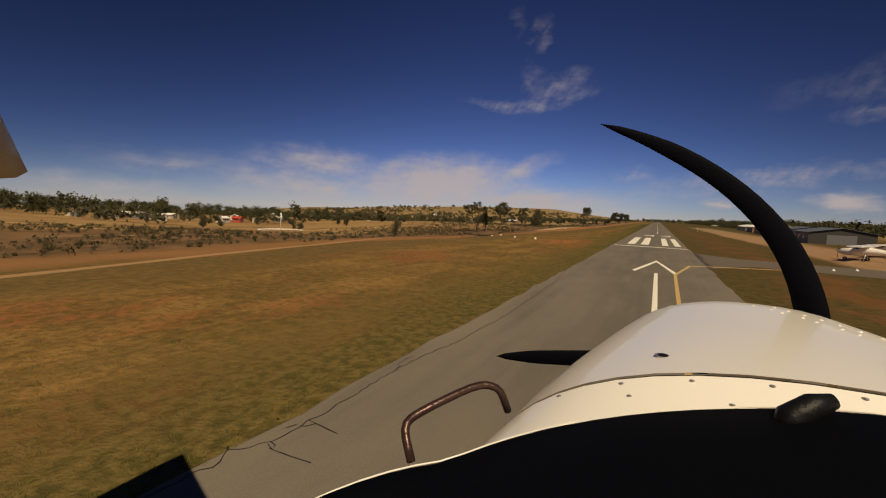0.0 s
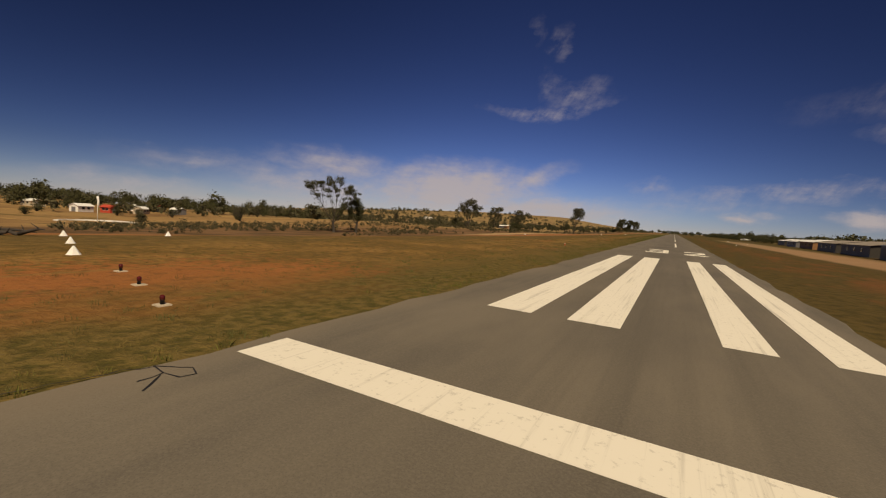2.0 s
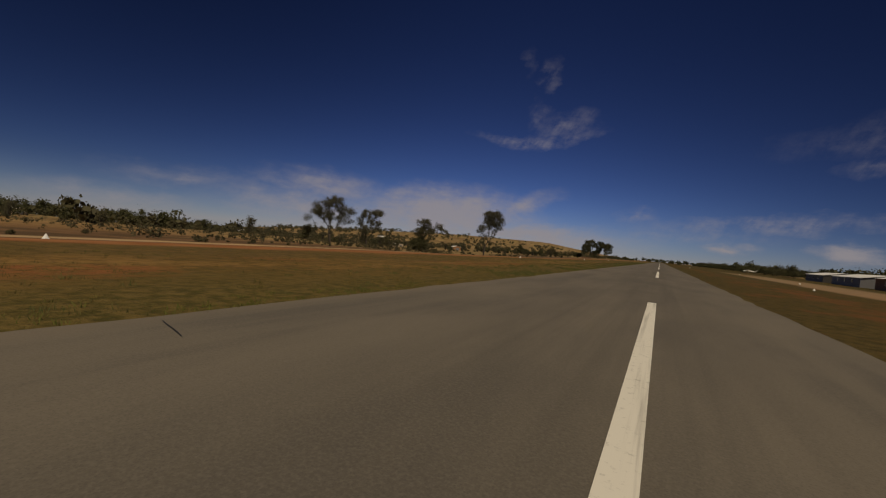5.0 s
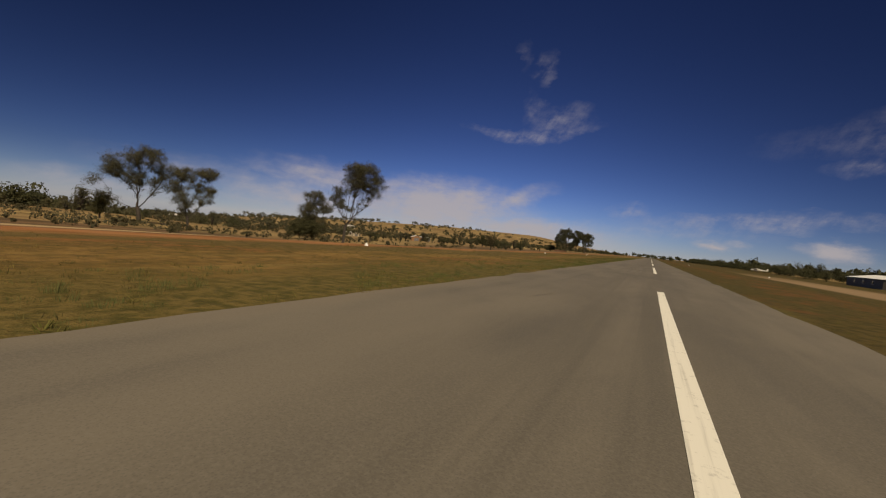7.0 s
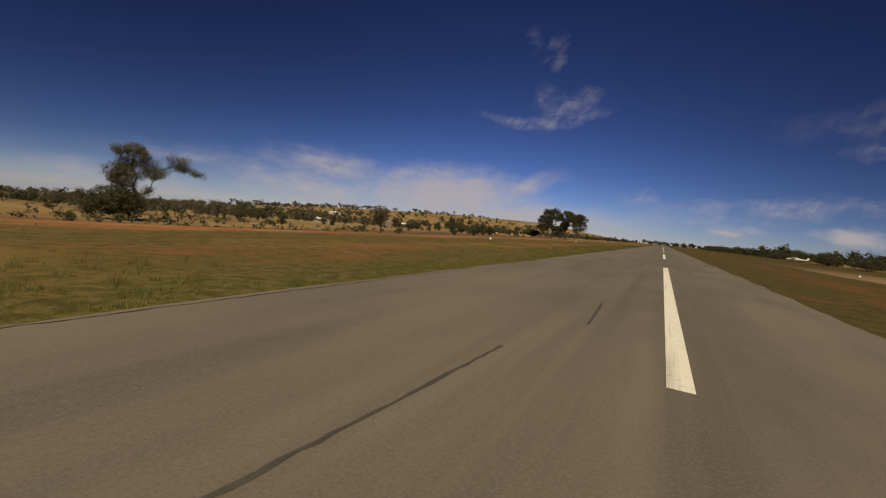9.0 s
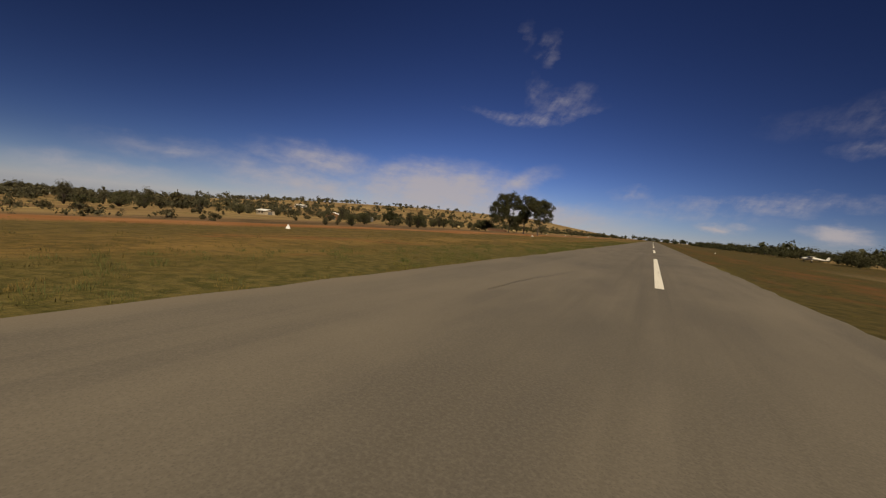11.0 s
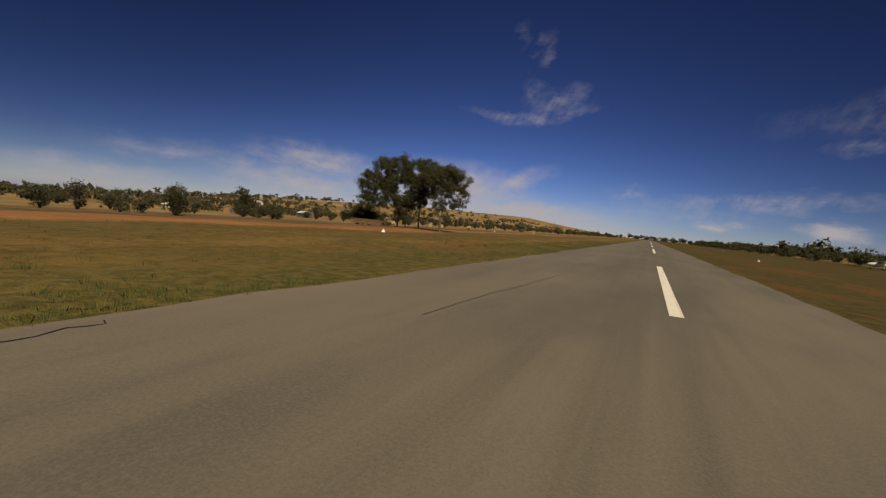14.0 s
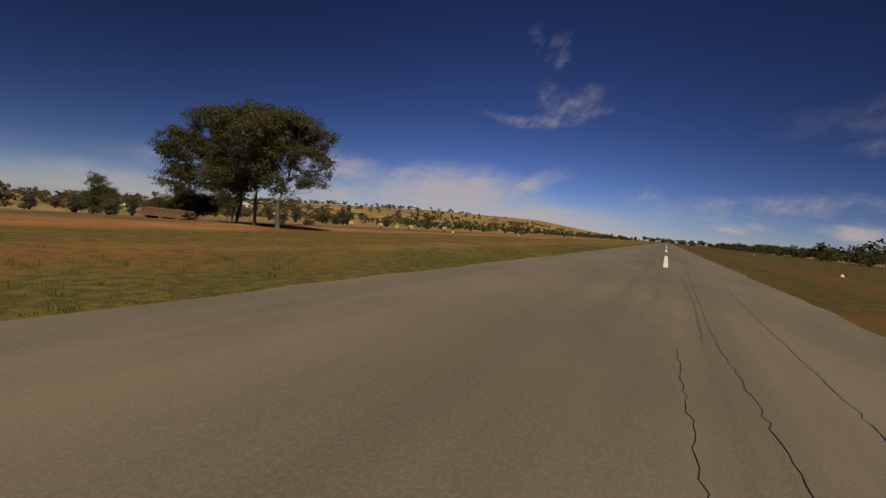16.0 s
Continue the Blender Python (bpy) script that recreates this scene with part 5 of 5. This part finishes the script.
def build_glareshield():
    verts, faces, cols = [], [], []
    xs = [0.32 + 0.769 * math.sin(math.pi / 2 * (i / 24 - 1)) for i in range(49)]
    for x in xs:
        y, z = shield_edge(x)
        prof = [(y - 0.004, z - 0.035), (y, z - 0.006), (y - 0.012, z + 0.002), (y * 0.9 - 0.03, z - 0.004), (y * 0.5 - 0.12, z - 0.03), (-0.22, -0.33), (-0.24, -0.45)]
        verts += [(x, py, pz) for py, pz in prof]
    n = 7
    for i in range(len(xs) - 1):
        for k in range(n - 1):
            q = i * n + k
            faces.append((q, q + n, q + n + 1, q + 1))
    part("glareshield", mesh_of("glareshield", verts, faces, M_AIR_BLACK, True), None, plane, "matt black glareshield")
    verts, faces = tube([(x, shield_edge(x)[0] + 0.003, shield_edge(x)[1] - 0.002) for x in xs], [0.0016] * len(xs), 6)
    part("trim_strip", mesh_of("trim_strip", verts, faces, M_AIR_WHITE, True), None, plane, "thin pale trim strip")


build_glareshield()


def rounded(points, r, mat, name, parent, label="", sides=10):
    """A bent bar through points, with softened corners."""
    pts = [Vector(p) for p in points]
    out = [pts[0]]
    for a, b, c in zip(pts, pts[1:], pts[2:]):
        p, q = b.lerp(a, 0.4), b.lerp(c, 0.4)
        for t in (0.0, 0.33, 0.67, 1.0):
            out.append((1 - t) ** 2 * p + 2 * t * (1 - t) * b + t * t * q)
    out.append(pts[-1])
    v, f = tube(out, [r] * len(out), sides)
    return part(name, mesh_of(name, v, f, mat, True), None, parent, label)


rounded([(-0.362, 0.62, -0.45), (-0.402, 0.652, -0.405), (-0.375, 0.68, -0.382), (-0.305, 0.79, -0.352), (-0.268, 0.815, -0.362), (-0.252, 0.83, -0.415)], 0.0082, M_METAL, "grab_handle", plane, "bent brown metal grab handle")
v, f = tube([(0.168, 0.69, -0.272), (0.178, 0.70, -0.258), (0.205, 0.715, -0.240), (0.228, 0.725, -0.232)], [0.012, 0.018, 0.0165, 0.010], 12)
part("compass_mount", mesh_of("compass_mount", v, f, M_RUBBER, True), None, plane, "black rubber mount on the glareshield")
v, f = tube([(0.165, 0.68, -0.285), (0.165, 0.68, -0.268)], [0.032, 0.026], 18)
part("mount_base", mesh_of("mount_base", v, f, M_AIR_BLACK, True), None, plane)


def blade(name, p0, p1, p2, width, yy):
    """A twisted tapering propeller blade bent along a curve in the disc."""
    verts, faces = [], []
    n = 22
    for i in range(n + 1):
        t = i / n
        c = Vector(((1 - t) ** 2 * p0[0] + 2 * t * (1 - t) * p1[0] + t * t * p2[0], 0, (1 - t) ** 2 * p0[1] + 2 * t * (1 - t) * p1[1] + t * t * p2[1]))
        d = Vector((2 * (1 - t) * (p1[0] - p0[0]) + 2 * t * (p2[0] - p1[0]), 0, 2 * (1 - t) * (p1[1] - p0[1]) + 2 * t * (p2[1] - p1[1]))).normalized()
        s = Vector((-d.z, 0, d.x))
        w = width * (0.5 + 0.5 * (1 - t)) * min(1.0, max(0.0, (1 - t) * 5.0)) ** 0.5 + 0.002
        tw = 0.35 * (1 - t)
        for k in range(8):
            a = 2 * math.pi * k / 8
            verts.append(Vector((c.x, yy, c.z)) + s * (0.5 * w * math.cos(a)) + Vector((0, 1, 0)) * (0.5 * w * tw * math.cos(a) + 0.014 * (1 - 0.7 * t) * math.sin(a)))
    for i in range(n):
        for k in range(8):
            q = 8 * i
            faces.append((q + k, q + (k + 1) % 8, q + 8 + (k + 1) % 8, q + 8 + k))
    faces.append(tuple(range(8))[::-1])
    faces.append(tuple(8 * n + k for k in range(8)))
    part(name, mesh_of(name, verts, faces, M_PROP, True), None, plane, "dark painted propeller blade")


blade("propeller_blade", (0.52, -0.50), (0.52, 0.12), (-0.24, 0.385), 0.098, 1.86)
blade("propeller_blade", (0.25, -0.53), (-0.2, -0.60), (-0.635, -0.675), 0.10, 1.86)
v, f = tube([(0.32, 1.80, -0.46), (0.32, 1.9, -0.46), (0.32, 2.0, -0.46), (0.32, 2.06, -0.46)], [0.15, 0.14, 0.09, 0.02], 18)
part("spinner", mesh_of("spinner", v, f, M_AIR_WHITE, True), None, plane)


def build_wing():
    tip, root = Vector((-4.57, 1.52, 0.17)), Vector((-1.15, 0.32, 0.21))
    verts, faces = [], []
    for end in (tip, tip.lerp(root, 0.5), root):
        for k in range(14):
            a = 2 * math.pi * k / 14
            verts.append(end + Vector((0, -0.7 + 0.7 * math.cos(a), 0.06 * math.sin(a) * (1.2 + math.cos(a)) + 0.02)))
    for i in range(2):
        for k in range(14):
            q = 14 * i
            faces.append((q + k, q + (k + 1) % 14, q + 14 + (k + 1) % 14, q + 14 + k))
    faces.append(tuple(range(14))[::-1])
    faces.append(tuple(28 + k for k in range(14)))
    part("wing", mesh_of("wing", verts, faces, M_WING, True), None, plane, "pale brown underside of the wing")


build_wing()


# ---------------------------------------------------------------- tar seals, skid marks and grass, last of all
def strip(name, points, width, mat, label, category, group="", z=TOP + 0.008, wobble=0.03, seed=1, step=0.16):
    rng = random.Random(seed)
    pts = []
    for (x0, y0), (x1, y1) in zip(points, points[1:]):
        n = max(1, int(math.hypot(x1 - x0, y1 - y0) / step))
        pts += [(x0 + (x1 - x0) * i / n + rng.uniform(-wobble, wobble), y0 + (y1 - y0) * i / n) for i in range(n)]
    pts.append(points[-1])
    verts, faces = [], []
    for i, (x, y) in enumerate(pts):
        a, b = pts[max(0, i - 1)], pts[min(len(pts) - 1, i + 1)]
        d = Vector((b[0] - a[0], b[1] - a[1])).normalized()
        w = width * rng.uniform(0.55, 1.15) / 2
        verts += [(x - d.y * w, y + d.x * w, z), (x + d.y * w, y - d.x * w, z)]
    faces = [(2 * i + 1, 2 * i + 3, 2 * i + 2, 2 * i) for i in range(len(pts) - 1)]
    tagged(new(name, mesh_of(name, verts, faces, mat)), label, category, group)


TARS = [[(-6.75, 2.2), (-6.68, 3.14), (-6.68, 3.62), (-6.56, 3.78), (-6.79, 4.24), (-6.55, 4.47), (-6.4, 4.84), (-6.37, 5.29), (-6.35, 5.49), (-6.37, 5.74), (-6.31, 6.26), (-6.38, 7.52), (-6.4, 9.03), (-6.29, 10.77), (-6.06, 11.93), (-5.87, 17.3), (-6.1, 28.0), (-6.7, 34.0), (-7.0, 38.8), (-6.45, 41.4), (-6.2, 44.8), (-5.75, 50.7)],
        [(-6.79, 4.24), (-6.91, 4.32)], [(-6.41, 4.73), (-6.2, 4.64), (-6.16, 4.77), (-6.36, 4.8)], [(-6.2, 4.64), (-5.7, 4.66), (-5.26, 4.7)], [(-6.34, 5.76), (-6.14, 5.74), (-5.52, 5.66)], [(-6.37, 5.5), (-6.25, 5.56), (-6.14, 5.74)], [(-6.55, 5.31), (-6.44, 5.51)], [(-6.3, 9.0), (-6.6, 9.6), (-6.55, 10.2)],
        [(-6.6, 44.4), (-5.6, 44.9)], [(-7.05, 39.1), (-6.6, 38.6)],
        [(-6.7, 52), (-6.3, 58), (-6.6, 64), (-6.8, 70), (-7.1, 72.8), (-6.9, 73.7), (-6.75, 74.2), (-6.45, 74.15), (-6.35, 73.8)], [(-6.75, 74.2), (-6.3, 74.5), (-6.05, 74.4), (-6.1, 74.2), (-6.4, 74.15), (-6.0, 73.7)],
        [(-6.5, 236.0), (-6.55, 241.0), (-6.5, 246.0), (-6.62, 254), (-6.55, 258), (-6.62, 263), (-6.66, 268), (-6.58, 275), (-6.66, 286)], [(-5.4, 166.2), (-6.4, 166.5)], [(-3.9, 227.9), (-3.8, 228.25), (-3.5, 229.7)],
        [(-3.9, 305.5), (-3.85, 307.5), (-3.72, 309.2), (-3.3, 312.6), (-3.2, 314.0)],
        [(-3.95, 353.6), (-3.9, 356.8), (-3.75, 358.3), (-3.5, 363.4)], [(-6.3, 346.0), (-6.25, 348.0), (-6.2, 348.9), (-6.25, 349.5), (-6.35, 349.8), (-6.3, 350.15), (-6.45, 350.2)],
        [(1.2, 406.0), (1.0, 396.0), (0.8, 384.0), (0.95, 379.1), (0.7, 370.8)], [(2.4, 402.0), (2.0, 387.7), (1.8, 375.0), (1.85, 370.1)], [(-0.1, 404.9), (0.7, 399.2), (0.75, 388.4), (0.6, 383.1)], [(0.2, 382.2), (0.3, 377.7), (0.25, 374.8)],
        [(-0.57, 395.84), (-0.44, 393.06)],
        [(-0.17, 393.55), (-0.27, 391.47), (-0.15, 390.85), (-0.22, 389.66), (-0.13, 389.15), (-0.32, 386.77), (-0.65, 385.79)],
        [(-0.45, 385.39), (-0.4, 384.4)]]
for i, t in enumerate(TARS):
    strip("tar_seal", t, 0.028 if t[0][1] < 200 else 0.023 if t[0][1] < 365 else 0.009, M_TAR, "thin black bitumen seal over a pavement crack", "crack seal", "sealed pavement cracks", wobble=0.055 if t[0][1] < 60 else 0.03, seed=i)
for i, (x0, y0, x1, y1) in enumerate(((-2.50, 257.3, -2.20, 263.1), (-1.44, 265.7, -1.56, 268.8), (-2.02, 245.2, -2.0, 247.0), (-1.75, 255.5, -1.72, 257.5), (-1.2, 344.0, -1.1, 350.0), (-1.42, 157.0, -1.3, 160.0), (-1.75, 159.2, -1.68, 161.4))):
    strip("skid_mark", [(x0, y0), (x1, y1)], 0.06, M_SKID, "dark tyre skid mark along the runway", "skid mark", "tyre skid marks", TOP + 0.006, 0.012, 50 + i)


def grass_tufts(name, n, x0, x1, y0, y1, seed, tall, blades, girth, label, edge=2.2, gaps=0.0, mat=None, worn=0.14, fat=1.0, splay=1.0):
    """Low soft clumps of fine blades, thicker towards x0, bare where the ground wears thin."""
    rs = np.random.RandomState(seed)
    x = x0 + (x1 - x0) * rs.uniform(0, 1, n) ** edge
    y = rs.uniform(y0, y1, n)
    drift = np.sin(x * 0.9 + 1.3 * np.sin(y * 0.31)) + np.sin(y * 0.47 + 1.7 * np.sin(x * 0.6 + 0.11 * y)) + 0.7 * np.sin(y * 1.9 + x * 2.3)
    keep = (((x + 12.6) * 0.17) ** 2 + ((y - 76.0) * 0.105) ** 2 > rs.uniform(0.5, 1.1, n) * (rs.uniform(0, 1, n) > worn)) & (drift > gaps + rs.normal(0, 0.5, n))
    x, y = x[keep], y[keep]
    n = len(x)
    k = blades
    h = np.repeat(tall * rs.uniform(0.45, 1.25, n), k) * rs.uniform(0.5, 1.1, n * k)
    wide = np.repeat(girth * rs.uniform(0.5, 1.4, n), k)
    a = rs.uniform(0, 2 * np.pi, n * k)
    r = np.sqrt(rs.uniform(0, 1, n * k)) * wide
    h *= 1.15 - 0.75 * (r / wide) ** 2
    bx, by = np.repeat(x, k) + r * np.cos(a), np.repeat(y, k) + r * np.sin(a)
    q = a + rs.normal(0, 0.9, n * k)
    lean = h * rs.uniform(0.1, 0.9, n * k) * splay
    tx_, ty_ = bx + lean * np.cos(q), by + lean * np.sin(q)
    w = (0.0035 + 0.02 * h) * fat
    b = rs.uniform(0, 2 * np.pi, n * k)
    px, py = np.cos(b) * w, np.sin(b) * w
    lie = np.repeat(fitted_fall(x, y), k)
    z0 = lie - 0.03
    pts = np.stack([np.stack([bx - px, by - py, z0], 1), np.stack([bx + px, by + py, z0], 1), np.stack([tx_ + px * .3, ty_ + py * .3, lie + h], 1), np.stack([tx_ - px * .3, ty_ - py * .3, lie + h], 1)], 1).reshape(-1, 3)
    ob = new(name, quick_mesh(name, pts, np.arange(4 * n * k).reshape(-1, 4), mat or M_GRASS))
    tagged(ob, label, "grass", kind="stuff")


grass_tufts("verge_grass", 9000, EDGE_L - 0.02, -26.0, -5.0, 450.0, 31, 0.07, 11, 0.15, "tufts of green and straw-dry grass beside the runway", 1.6, 0.0, None, 0.14, 2.2, 1.6)
grass_tufts("edge_tussocks", 4600, EDGE_L - 0.02, -9.0, 0.0, 440.0, 33, 0.10, 16, 0.17, "green tussocks along the runway edge", 1.3, -0.3, None, 0.14, 2.0, 1.5)
grass_tufts("far_verge_grass", 6000, EDGE_R + 0.02, 18.0, 40.0, 520.0, 32, 0.08, 8, 0.17, "tufts of dry grass along the runway edge", 1.6, 0.0)
grass_tufts("verge_tussocks", 9500, -7.2, -25.0, 0.0, 400.0, 35, 0.10, 15, 0.22, "scattered round olive tussocks over the dry verge", 1.15, -1.2, M_TUSSOCK, 0.75, 1.5, 1.0)
grass_tufts("strip_tussocks", 2200, EDGE_L - 0.15, -12.0, 185.0, 440.0, 36, 0.15, 56, 0.27, "soft green weeds beside the asphalt", 1.2, -0.6, M_WEED, 0.14, 0.85, 0.75)
grass_tufts("verge_weeds", 900, EDGE_L - 0.3, -14.5, 0.0, 190.0, 37, 0.12, 50, 0.24, "scattered grey-green weeds over the dry verge", 1.2, -0.5, M_WEED, 0.6, 0.85, 0.75)
